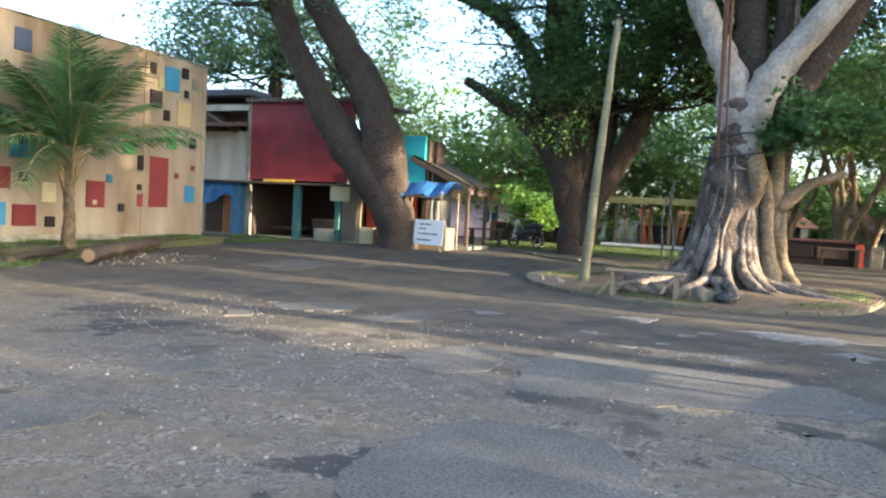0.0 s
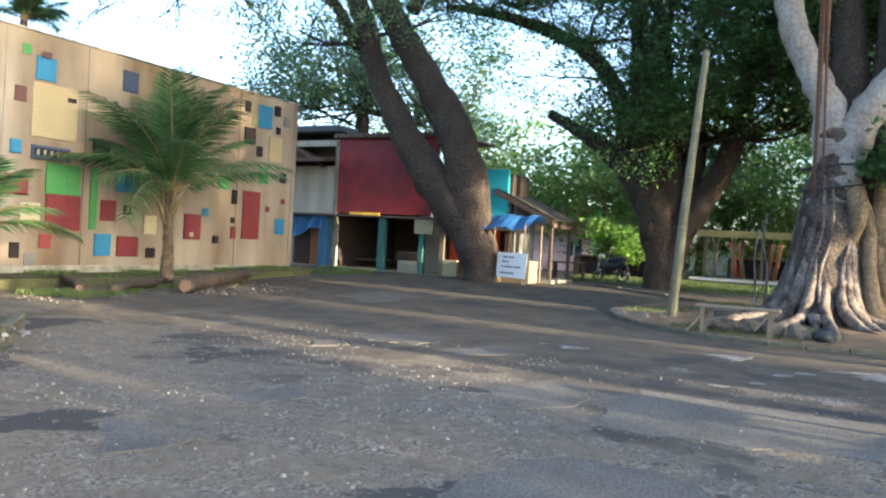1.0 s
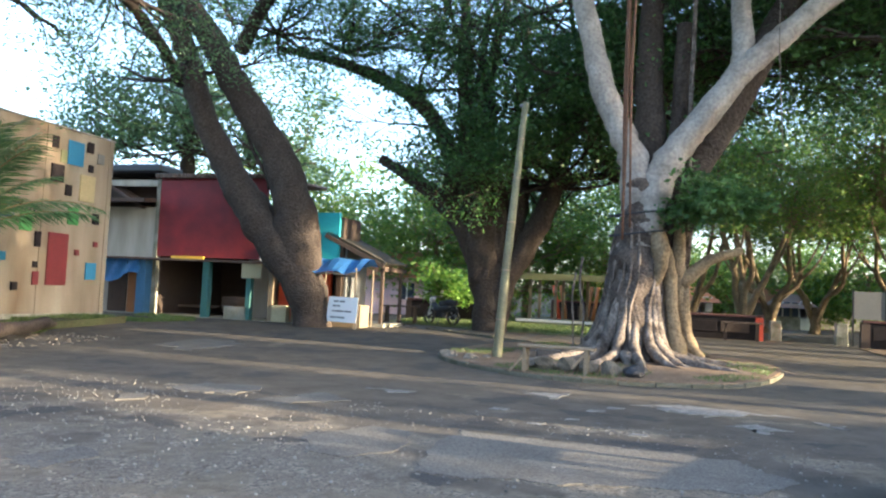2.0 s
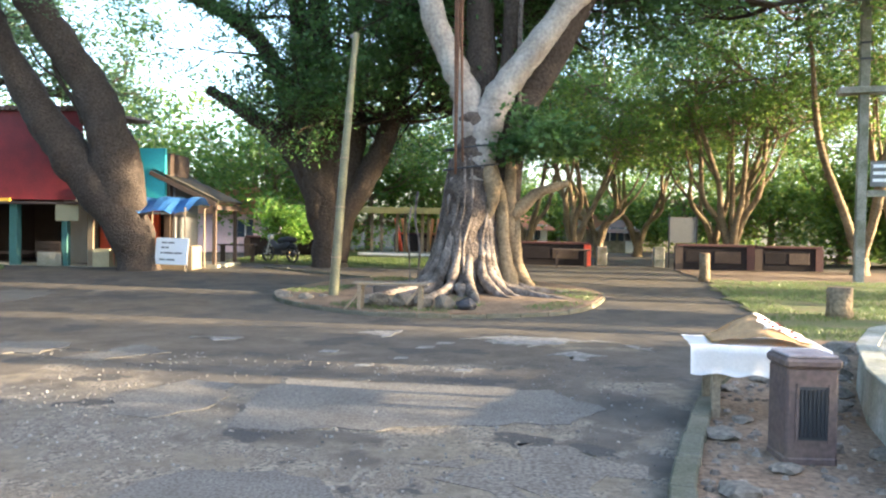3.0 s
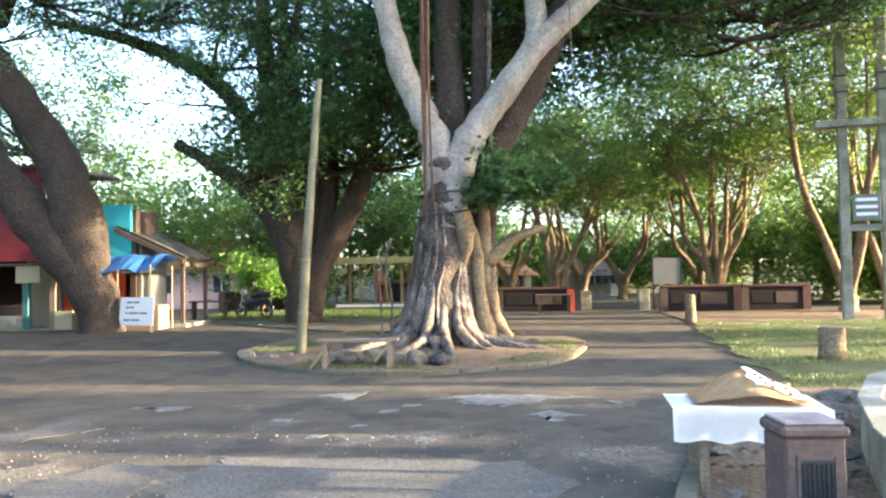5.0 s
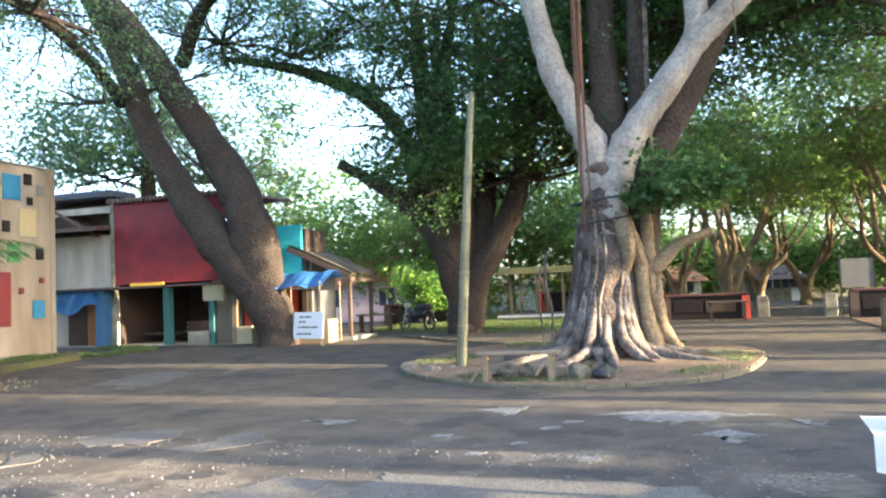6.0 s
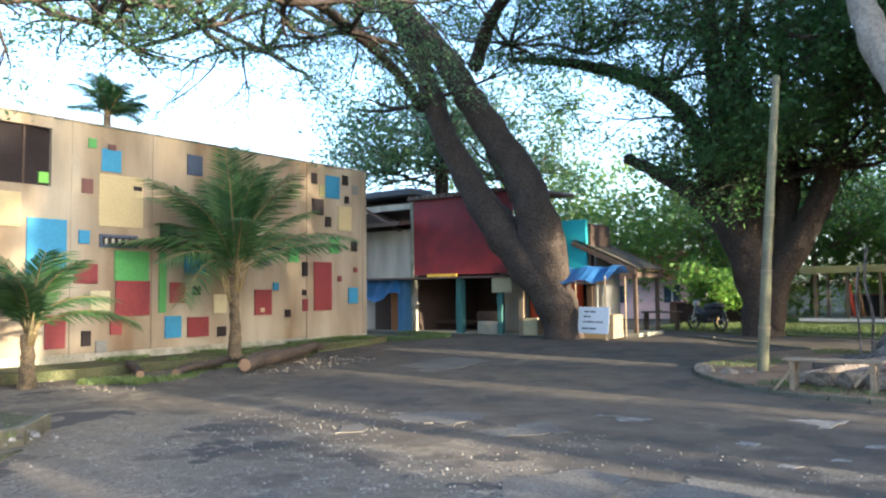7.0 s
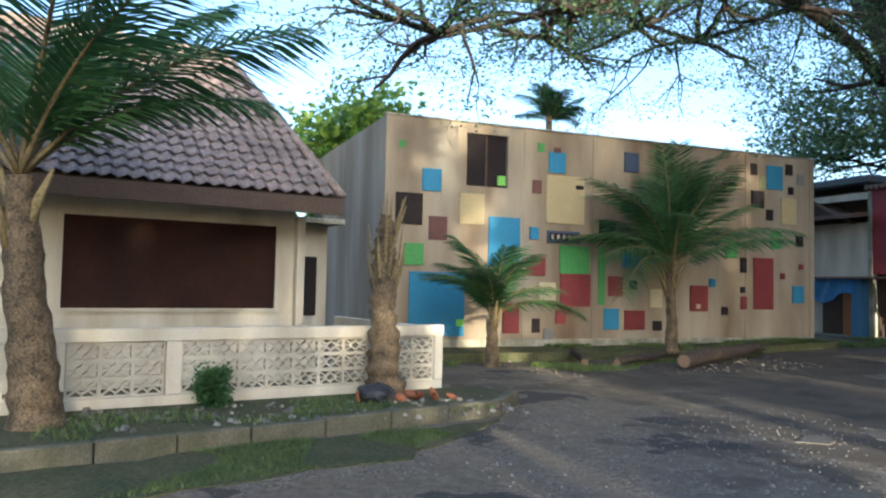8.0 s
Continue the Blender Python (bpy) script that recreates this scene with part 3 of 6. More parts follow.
def low_house():
    th = thing("low_house", "white bungalow with weathered clay tile roof", "house", HOUSE, HROT)
    part("front_wall", box(1.45, -3.2, -0.1, 10.2, -3.0, 3.2), M["white"], th)
    part("side_wall", box(1.45, -9.0, -0.1, 1.65, -3.2, 3.2), M["white"], th)
    part("side_wall", box(10.0, -9.0, -0.1, 10.2, -3.2, 3.2), M["white"], th)
    part("rear_wall", box(1.45, -9.2, -0.1, 10.2, -9.0, 3.2), M["white"], th)
    part("lean_to_wall", box(0.05, -4.9, -0.1, 1.45, -4.7, 3.1), M["white"], th, "stained white side annex")
    dr = part("doorway", box(0.3, -4.7, 1.15, 0.68, -4.66, 2.42), M["black"], th, "dark open window")
    part("frame", box(0.68, -4.7, 1.1, 0.74, -4.62, 2.48), M["white"], dr)
    part("lean_to_roof", box(-0.05, -4.9, 3.1, 1.44, -4.0, 3.22, 0.01), M["concrete"], th)
    part("corner_post", box(1.3, -3.0, -0.1, 1.46, -2.84, 3.1, 0.01), M["white"], th)
    ban = part("banner", box(1.85, -2.99, 1.36, 5.45, -2.94, 2.9), M["banner"], th, "large dark brown hanging banner")
    for a in ((1.78, 2.9, 5.52, 2.96), (1.78, 1.3, 5.52, 1.36), (1.78, 1.36, 1.85, 2.9), (5.45, 1.36, 5.52, 2.9)):
        part("batten", box(a[0], -2.999, a[1], a[2], -2.92, a[3]), M["white"], ban)
    # roof: front slope and hipped end
    y0, z0, y1, z1 = -1.75, 3.42, -6.0, 6.85
    xe, xr = 1.05, 2.0
    sl = math.hypot(y1 - y0, z1 - z0)
    ang = math.degrees(math.atan2(z1 - z0, y0 - y1))
    bm = bmesh.new()
    q = [(xe, y0, z0 - 0.06), (10.6, y0, z0 - 0.06), (10.6, y1, z1 - 0.06), (xr, y1, z1 - 0.06), (10.6, -10.2, z0 - 0.06), (xe, -10.2, z0 - 0.06)]
    v = [bm.verts.new(p) for p in q]
    bm.faces.new((v[0], v[1], v[2], v[3]))
    bm.faces.new((v[3], v[2], v[4], v[5]))
    bm.faces.new((v[0], v[3], v[5]))
    part("roof", bm, M["darkwood"], th)
    part("fascia", box(xe - 0.02, y0 - 0.02, z0 - 0.34, 10.6, y0 + 0.03, z0 - 0.04, 0.005), M["darkwood"], th, "dark timber fascia board")
    part("soffit", box(xe, -3.0, z0 - 0.12, 10.6, y0 - 0.02, z0 - 0.08), M["white"], th)
    p = tube([(xe, y0, z0), (xr, y1, z1)], [0.09, 0.09], 8)
    part("hip_ridge", p, M["tile"], th, smooth=True)
    part("ridge", tube([(xr, y1, z1 + 0.03), (10.6, y1, z1 + 0.03)], [0.12, 0.12], 8), M["tile"], th, smooth=True)
    tm = tile_mesh()
    V0, Fa = [], []
    rows, rng = int(sl / 0.3) + 1, random.Random(3)
    tv = [vv.co.copy() for vv in tm.vertices]
    tf = [tuple(pp.vertices) for pp in tm.polygons]
    count = 0
    for j in range(rows):
        s = j * 0.3
        xs = xe + (xr - xe) * s / sl
        n0 = math.ceil(xs / 0.245)
        for i in range(n0, 36):
            m = pose(i * 0.245, y0 - s * math.cos(radians(ang)), z0 + s * math.sin(radians(ang))) @ pose(0, 0, 0, -ang) @ pose(0, -0.33, 0.012 * rng.random(), 0, 0, rng.uniform(-1.0, 1.0))
            if count < 300 and i < 24 and j < 16:
                part("roof_tile", tm, None, th, m=m)
                count += 1
            else:
                b = len(V0)
                V0 += [tuple(m @ c) for c in tv]
                Fa += [tuple(k + b for k in f) for f in tf]
    tagged(part("roof_tiles", mesh_from("roof_tiles", V0, Fa, M["tile"]), None, th), kind="stuff")
    return th


low_house()
# planted strip and kerb before the screen wall
patch("verge", [(-7.2, -3.0), (-7.6, 0.3), (-8.25, 2.7), (-9.3, 6.35), (-10.2, 7.1), (-11.2, 6.9), (-11.1, 6.0), (-9.5, -3.0)], M["moss"], "earth strip before the screen wall", 0.16, "verge")
patch("grass_verge", [(-5.6, -3.0), (-6.2, 1.3), (-7.1, 4.1), (-8.9, 6.2), (-8.25, 2.7), (-7.6, 0.3), (-7.2, -3.0)], M["moss"], "thin grass verge along the kerb", 0.02, "lawn", rag=0.3)


def kerb_run(name, pts, w, h, label, step=0.9, lift=0.0):
    th = thing(name, label, "kerb", kind="structure")
    rng = random.Random(len(pts))
    for (xa, ya), (xb, yb) in zip(pts, pts[1:]):
        n = max(1, round(math.hypot(xb - xa, yb - ya) / step))
        for k in range(n):
            x0, y0, x1, y1 = (xa + (xb - xa) * k / n, ya + (yb - ya) * k / n, xa + (xb - xa) * (k + 1) / n, ya + (yb - ya) * (k + 1) / n)
            ln = math.hypot(x1 - x0, y1 - y0)
            m = pose(x0, y0, gz(x0, y0) + lift + rng.uniform(-0.015, 0.015), rng.uniform(-1, 1), 0, math.degrees(math.atan2(y1 - y0, x1 - x0)) + rng.uniform(-1, 1))
            part("kerbstone", box(0.008, -w / 2, -0.15, ln - 0.008, w / 2, h, 0.015), M["kerb"], th, m=m)
    return th


kerb_run("verge_kerb", [(-7.2, -3.0), (-7.6, 0.3), (-8.25, 2.7), (-9.3, 6.35), (-10.2, 7.1)], 0.14, 0.22, "mossy broken kerb before the screen wall")
ISL = [(-1.05 + 3.98 * math.cos(a) + 0.12 * math.sin(5 * a), 19.95 + 4.2 * math.sin(a)) for a in [2 * math.pi * k / 40 for k in range(40)]]
patch("island", ISL, M["soil"], "grassy round traffic island under the fig tree", 0.1, "lawn")
kerb_run("island_kerb", ISL + ISL[:1], 0.11, 0.085, "low mossy kerb round the island", 0.66)
kerb_run("lawn_kerb", [(-8.25, 27.82), (-5.76, 25.54), (-3.59, 23.91)], 0.12, 0.07, "pale worn kerb line along the lawn", 0.9)
kerb_run("shelter_kerb", [(-10.29, 26.21), (-10.05, 28.65), (-10.64, 31.67)], 0.14, 0.1, "pale worn kerb before the lean-to", 0.9)
RK = [(1.35, 2.0), (1.45, 4.2), (1.76, 5.8), (2.35, 7.8), (2.95, 9.6), (3.9, 11.6), (5.2, 13.6)]
kerb_run("roadside_kerb", RK, 0.17, 0.14, "worn concrete kerb beside the road", 0.8)
patch("roadside_soil", [(1.5, 0.0), *[(x + 0.05, y) for x, y in RK], (8.0, 13.6), (5.4, 10.4), (3.9, 7.3), (3.6, 4.0), (3.6, 0.0)], M["soil"], "bare stony earth beside the kerb", 0.06, "ground")
patch("park_lawn", [(5.3, 13.4), (5.7, 16.0), (6.3, 23.0), (6.8, 25.0), (40.0, 26.0), (40.0, 13.4)], M["lawn"], "sunlit patchy park lawn", 0.028, rag=0.5)
patch("bare_earth", [(6.8, 25.004), (7.3, 33.0), (40.0, 33.0), (40.0, 26.004)], M["soil"], "bare dusty earth before the park wall", 0.024, "ground")
patch("far_lawn", [(-11.5, 31.6), (-6.0, 29.5), (-2.5, 28.6), (0.0, 34.0), (-1.0, 60.0), (-14.0, 60.0), (-12.0, 40.0)], M["lawn"], "green lawn behind the motorbike", 0.04)


# ---- shops ----
def shops():
    th = thing("shop_row", "shabby shop row with red and teal upper fronts", "building", (0, 26.7, 0))
    g = 0.2
    part("upper_front", box(-19.45, 0, 2.6, -14.6, 0.15, 5.75), M["redwall"], th, "dark red upper front")
    part("upper_front", box(-14.597, 0, 2.5, -11.5, 0.15, 4.45), M["teal"], th, "teal upper front")
    part("corner_column", box(-19.62, -0.02, g, -19.453, 0.2, 5.85), M["concrete"], th)
    part("side_front", box(-23.2, 0.3, g, -19.62, 0.45, 4.6), M["white"], th, "mildewed white wall")
    part("side_roof", box(-23.6, -0.3, 4.75, -19.6, 3, 4.9), M["tin"], th, m=pose(0, 0, 0, 6, 0, 0))
    part("parapet", box(-23.6, 0.1, 5.45, -19.63, 0.3, 5.7), M["white"], th, "whitish lintel beam")
    # the recess's shade is painted into this dark back wall
    part("recess_back", box(-23.6, 1.0, 4.2, -19.63, 1.1, 5.95), M["darkwood"], th, "dark recess back wall with shade in its colour")
    part("recess_shed", box(-1.3, 0, 0, 0.9, 0.9, 0.12), M["tin"], th, "sloping rusty sheet", m=pose(-21.2, 0.05, 4.95, 0, 28, 0))
    part("parapet_cap", box(-23.7, -0.3, 5.95, -19.3, 1.2, 6.3, 0.08), M["darkmetal"], th, "dark rounded roof edge")
    part("canopy", box(-22.9, -0.75, 2.42, -13.6, 0.0, 2.5, 0.01), M["tin"], th, "thin sheet canopy")
    # dark wood puts the shops' inner shade into walls, ceiling and partition
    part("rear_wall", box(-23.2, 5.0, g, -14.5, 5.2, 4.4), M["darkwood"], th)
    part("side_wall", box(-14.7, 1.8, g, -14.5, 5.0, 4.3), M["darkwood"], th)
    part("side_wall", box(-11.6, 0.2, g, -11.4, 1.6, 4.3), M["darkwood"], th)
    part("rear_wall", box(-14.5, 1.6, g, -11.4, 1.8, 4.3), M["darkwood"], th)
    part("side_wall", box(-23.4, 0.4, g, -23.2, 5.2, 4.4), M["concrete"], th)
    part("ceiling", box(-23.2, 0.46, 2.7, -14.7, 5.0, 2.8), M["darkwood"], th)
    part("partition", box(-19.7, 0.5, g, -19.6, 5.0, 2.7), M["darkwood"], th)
    part("partition", box(-16.2, 1.6, g, -14.9, 1.75, 2.7), M["white"], th, "pale inner wall")
    part("partition", box(-14.2, 0.6, g, -12.0, 0.75, 2.5), M["flame"], th, "orange red stall back")
    part("floor", box(-23.2, -0.6, 0.0, -11.6, 1.6, g + 0.08), M["concrete"], th)
    for x, key, w in ((-22.3, "post_blue", 0.35), (-19.75, "post_blue", 0.42), (-16.8, "post_green", 0.28), (-14.9, "post_green", 0.22), (-13.95, "wood", 0.22), (-13.0, "wood", 0.16)):
        part("post", box(x - w / 2, -0.5, g, x + w / 2, -0.5 + w, 2.42, 0.015), M[key], th)
    part("beam", box(-22.3, -0.52, 2.2, -19.9, -0.4, 2.4), M["post_blue"], th)
    # sunlight on the canopy ledge, painted as a yellow strip
    part("sunlit_ledge", box(-18.7, -0.1, 2.52, -17.2, -0.05, 2.63), M["yellow"], th, "canopy ledge with sunlight painted yellow")
    part("hanging_sign", box(-15.15, -0.62, 1.85, -14.3, -0.58, 2.5), M["cream"], th, "faded pale hanging board")
    part("counter", box(-15.9, -0.5, g, -14.95, -0.35, 0.75), M["concrete"], th)
    part("counter", box(-13.8, -0.6, g, -13.2, -0.3, 0.9), M["cream"], th)
    part("teal_edge", box(-14.75, -0.05, 2.55, -14.4, 0.0, 3.0), M["sign"], th, "white and teal corner panel")
    for i in range(24):
        x = -19.5 + i * 0.21
        part("roof_sheet", tube([(x, -0.25, 5.82), (x, 5.2, 6.1)], [0.1, 0.1], 6), M["tin"], th)
    part("door", box(-21.9, 0.26, g, -21.0, 0.3, 2.2), M["darkwood"], th)
    part("door", box(-20.9, 0.2, g, -20.3, 0.26, 2.05), M["orangewood"], th, "orange wooden shutter")
    for k in range(3):
        part("bench", box(-19.0, 1.0 + k * 0.8, g + 0.4, -17.2, 1.3 + k * 0.8, g + 0.46), M["darkwood"], th)
        part("bench", box(-16.5, 0.3, g + 0.5 + k * 0.15, -15.2, 0.36, g + 0.6 + k * 0.15), M["darkwood"], th)
    return th


shops()


def hanging_tarp():
    bm = bmesh.new()
    n, k = 14, 5
    g = [[bm.verts.new((-21.9 + 2.1 * i / n, 26.12 + 0.08 * math.sin(i * 1.3 + j), 2.42 - j * 0.13 * (1 + 0.8 * math.sin(i / n * 3.1 + 0.5) ** 2))) for i in range(n + 1)] for j in range(k)]
    for a, b in zip(g, g[1:]):
        for i in range(n):
            bm.faces.new((a[i], a[i + 1], b[i + 1], b[i]))
    bmesh.ops.solidify(bm, geom=bm.faces[:], thickness=0.01)
    return solid("tarpaulin", bm, M["tarp"], "crumpled blue tarpaulin hung across the shop opening", "tarpaulin", smooth=True)


hanging_tarp()


def shelter():
    th = thing("lean_to_shelter", "open lean-to with a mossy sloping roof on thin posts", "shelter", (-9.9, 30.0, gz(0, 30)))
    roof = part("roof", box(0, -3.3, 0, 2.65, -0.9, 0.08, 0.01), M["shingle"], th, "mossy sloping roof", m=pose(-2.1, 0, 3.4, 0, 25, 0))
    for k in range(8):
        part("shingle_course", box(0.02 + k * 0.33, -3.32, 0.082, 0.02 + k * 0.33 + 0.35, -0.88, 0.1 + 0.006 * (k % 2), 0.006), M["shingle"], roof)
    part("fascia", box(0.24, -3.3, 2.05, 0.3, -0.9, 2.22), M["darkwood"], th)
    part("gable_board", box(0, -3.36, -0.16, 2.65, -3.31, 0.0, 0.006), M["darkwood"], th, m=pose(-2.1, 0, 3.4, 0, 25, 0))
    for y in (-3.1, -1.1):
        part("post", box(0.08, y - 0.06, -0.1, 0.2, y + 0.06, 2.28), M["darkwood"], th)
    part("floor", box(-1.45, -3.2, -0.1, 0.3, -0.9, 0.12, 0.01), M["concrete"], th)
    part("back_wall", box(-1.48, -2.9, 0.0, -1.4, -0.9, 2.9), M["slate"], th, "dim grey rear boards")
    return th


shelter()


def stall():
    th = thing("food_stall", "small stall frame roofed with a blue tarpaulin", "stall", (-11.0, 25.9, gz(0, 25.9)))
    bm = bmesh.new()
    n = 8
    g = [[bm.verts.new((-1.1 + 2.2 * i / n, -0.9 + 1.8 * j / 4, 1.95 + 0.62 * (1 - abs(j - 2.6) / 2.6) + 0.03 * math.sin(i * 1.7 + j) - (0.08 if i % 4 == 2 else 0))) for i in range(n + 1)] for j in range(5)]
    for a, b in zip(g, g[1:]):
        for i in range(n):
            bm.faces.new((a[i], a[i + 1], b[i + 1], b[i]))
    bmesh.ops.solidify(bm, geom=bm.faces[:], thickness=0.015)
    part("canopy", bm, M["tarp"], th, "blue tarpaulin canopy")
    for x in (-0.95, 0.95):
        for y in (-0.8, 0.8):
            part("post", tube([(x, y, -0.1), (x, y, 2.1)], [0.035, 0.03], 6), M["wood"], th)
    part("counter", box(-0.9, -0.1, 0.0, 0.9, 0.7, 0.8, 0.01), M["wood"], th)
    part("rail", box(-0.95, -0.82, 1.85, 0.95, -0.78, 1.92), M["wood"], th)
    return th


stall()


def notice_board():
    th = thing("notice_board", "white banner sign on short wooden legs by the road", "sign", (-10.5, 25.0, gz(0, 25)), -18)
    part("board", box(-0.68, -0.015, 0.22, 0.68, 0.015, 1.1, 0.004), M["sign"], th, "white vinyl board", m=pose(0, 0, 0, -6))
    for x in (-0.66, 0.66):
        part("leg", box(x - 0.025, 0.016, -0.1, x + 0.025, 0.06, 1.12), M["wood"], th, m=pose(0, 0, 0, -6))
    for z, words in ((0.94, ((-0.42, -0.2), (-0.15, 0.1))), (0.78, ((-0.44, -0.28), (-0.24, -0.12))), (0.6, ((-0.46, -0.36), (-0.31, 0.08), (0.13, 0.44))), (0.38, ((-0.5, -0.22), (-0.18, 0.16)))):
        for x0, x1 in words:
            part("text_bar", box(x0, -0.021, z - 0.028, x1, -0.017, z + 0.028), M["slate"], th, m=pose(0, 0, 0, -6))
    return th


notice_board()


# ---- trees ----
def fan(rng, centre, n, length, radius, up=0.25, span=(0, 360)):
    out = []
    for k in range(n):
        a = radians(span[0] + (span[1] - span[0]) * (k + rng.random()) / n)
        out.append((*centre, math.cos(a), math.sin(a), up * rng.uniform(-0.3, 1.4), length * rng.uniform(0.8, 1.25), radius))
    return out


R = random.Random(11)
# leaning rain tree beside the shops
A_L1 = [(0.65, 0, -0.3, 0.82), (0.5, 0, 0.5, 0.7), (0.25, 0, 1.3, 0.72), (-0.5, 0, 2.4, 0.78), (-1.55, 0, 3.5, 0.72), (-2.55, 0, 4.7, 0.62), (-3.35, 0, 5.9, 0.53), (-4.4, 0, 7.7, 0.47), (-5.1, 0, 9.5, 0.45), (-5.9, 0, 11.3, 0.42), (-7.2, 0, 13.4, 0.3), (-8.6, -0.5, 15.0, 0.2)]
A_L2 = [(0.2, 0.1, 1.0, 0.6), (-0.1, 0.1, 2.4, 0.8), (-0.4, 0.1, 3.9, 0.8), (-0.78, 0.1, 5.2, 0.68), (-1.45, 0.1, 6.5, 0.6), (-2.45, 0.1, 7.8, 0.57), (-3.4, 0.1, 9.2, 0.54), (-4.6, 0.0, 11.0, 0.48), (-6.4, -0.6, 13.4, 0.32), (-9.0, -1.5, 15.0, 0.2)]
A_L3 = [(-5.6, 0, 9.0, 0.24), (-4.4, -2.6, 9.4, 0.2), (-2.2, -7.6, 9.4, 0.15), (-0.8, -11.3, 8.9, 0.12), (-2.2, -14.5, 8.2, 0.08), (-3.4, -17.5, 7.4, 0.06)]
A_L4 = [(-3.0, 0.1, 10.2, 0.3), (-1.2, -1.5, 11.2, 0.24), (1.5, -3.5, 11.8, 0.18), (4.0, -5.5, 12.6, 0.1)]
A_L5 = [(-0.9, 0.1, 4.6, 0.16), (-1.1, 0.1, 5.4, 0.12), (-1.0, 0.0, 6.0, 0.09), (-1.25, 0.0, 6.6, 0.05)]
A_L6 = [(-1.35, 0, 4.9, 0.14), (-1.55, 0, 5.6, 0.11), (-1.5, 0.05, 6.2, 0.06)]
A_L7 = [(-1.5, 0, 5.3, 0.09), (-2.2, 0, 6.3, 0.07), (-2.5, 0, 7.2, 0.05), (-2.3, 0, 8.0, 0.02)]
A_L8 = [(-2.2, 0, 6.3, 0.05), (-2.9, 0, 6.8, 0.04), (-3.3, 0, 7.4, 0.02)]
spA = []
for c, n, ln in (((-8.3, -0.4, 14.0), 9, 5.0), ((-8.6, -1.3, 14.5), 8, 5.0), ((-2.2, -14.5, 8.1), 6, 2.5), ((-3.4, -17.5, 7.5), 6, 2.5), ((-0.8, -11.3, 8.7), 6, 2.6), ((-2.2, -7.6, 9.3), 5, 2.8), ((-5.5, -13.5, 8.6), 5, 2.4), ((-6.0, -10.0, 9.6), 6, 2.8), ((-8.5, -5.5, 10.5), 8, 3.4), ((-5.5, 0, 9.2), 5, 3.6), ((4.0, -5.5, 12.6), 8, 4.5), ((1.5, -3.5, 11.8), 6, 4.0), ((-6.5, -3.0, 13.0), 8, 5.0), ((-11.0, -10.0, 12.2), 8, 4.2), ((-7.0, -8.0, 13.0), 8, 4.5)):
    spA += fan(R, c, n, ln, 0.1)
tree("rain_tree", "huge leaning rain tree with dark ridged bark", (-12.3, 25.3, gz(0, 25.3)), [A_L1, A_L2, A_L3, A_L4, A_L5, A_L6, A_L7, A_L8], M["bark"], M["leaf"], 1, spA, 0.062, 18, (0.42, 0.42, 0.1), rough=0.13)
# broad dark tree behind the hall
rngb = random.Random(4)
spD = []
for c, n, ln in (((0, 0, 8.5), 9, 4.5), ((-2.5, -1, 8.5), 8, 3.2), ((3.0, 1, 8.0), 8, 3.6), ((0, 0, 10.5), 8, 3.4)):
    spD += fan(rngb, c, n, ln, 0.1)
tree("rain_tree", "dense dark tree crown rising behind the hall roof", (-25.0, 36.0, gz(0, 36)), [[(0, 0, -0.2, 0.7), (0.1, 0, 4, 0.5), (0, 0, 8.5, 0.35), (0, 0, 11, 0.15)]], M["bark"], M["leaf"], 2, spD, 0.13, 16, (0.55, 0.55, 0.4))
# many-stemmed tree past the road
B_T = [(0, 0, -0.3, 0.85), (-0.03, 0, 0.5, 0.62), (-0.12, 0, 1.6, 0.62), (-0.3, 0, 2.8, 0.74), (-0.45, 0, 4.0, 0.7), (-0.55, 0, 5.2, 0.4)]
B1 = [(-0.5, 0, 2.6, 0.5), (-1.3, 0, 4.2, 0.45), (-2.4, 0, 5.2, 0.36), (-3.6, 0, 6.0, 0.26), (-4.8, 0, 6.7, 0.2)]
B2 = [(-0.9, 0.1, 3.4, 0.4), (-1.7, 0.1, 5.2, 0.36), (-1.9, 0, 7.0, 0.34), (-3.4, -0.3, 9.1, 0.3), (-6.2, -0.8, 10.4, 0.22), (-9.0, -1.5, 11.0, 0.12)]
B3 = [(-0.5, 0.2, 2.8, 0.5), (-1.1, 0.2, 5.0, 0.42), (-1.3, 0.2, 8.0, 0.38), (-1.5, 0.2, 11.0, 0.28), (-1.6, 0, 14.0, 0.15)]
B4 = [(0.1, 0.0, 2.6, 0.5), (0.2, 0, 4.5, 0.4), (-0.2, 0, 7.0, 0.34), (-0.4, 0, 10.0, 0.25), (0.2, 0, 13.0, 0.12)]
B5 = [(0.25, 0, 0.2, 0.5), (0.45, 0, 1.8, 0.5), (1.25, 0, 3.2, 0.5), (2.0, 0, 4.7, 0.4), (2.5, 0, 6.5, 0.33), (3.0, 0, 9.0, 0.22)]
B6 = [(0.35, 0.1, 1.6, 0.4), (0.7, 0.2, 3.4, 0.45), (0.9, 0.2, 5.4, 0.36), (0.8, 0.2, 8.5, 0.26), (1.0, 0, 12.0, 0.12)]
B7 = [(-0.4, -0.3, 1.8, 0.4), (-0.6, -0.35, 3.6, 0.4), (-0.55, -0.3, 5.5, 0.32), (-0.8, -0.2, 8.5, 0.24), (-0.6, 0, 12.0, 0.12)]
spB = []
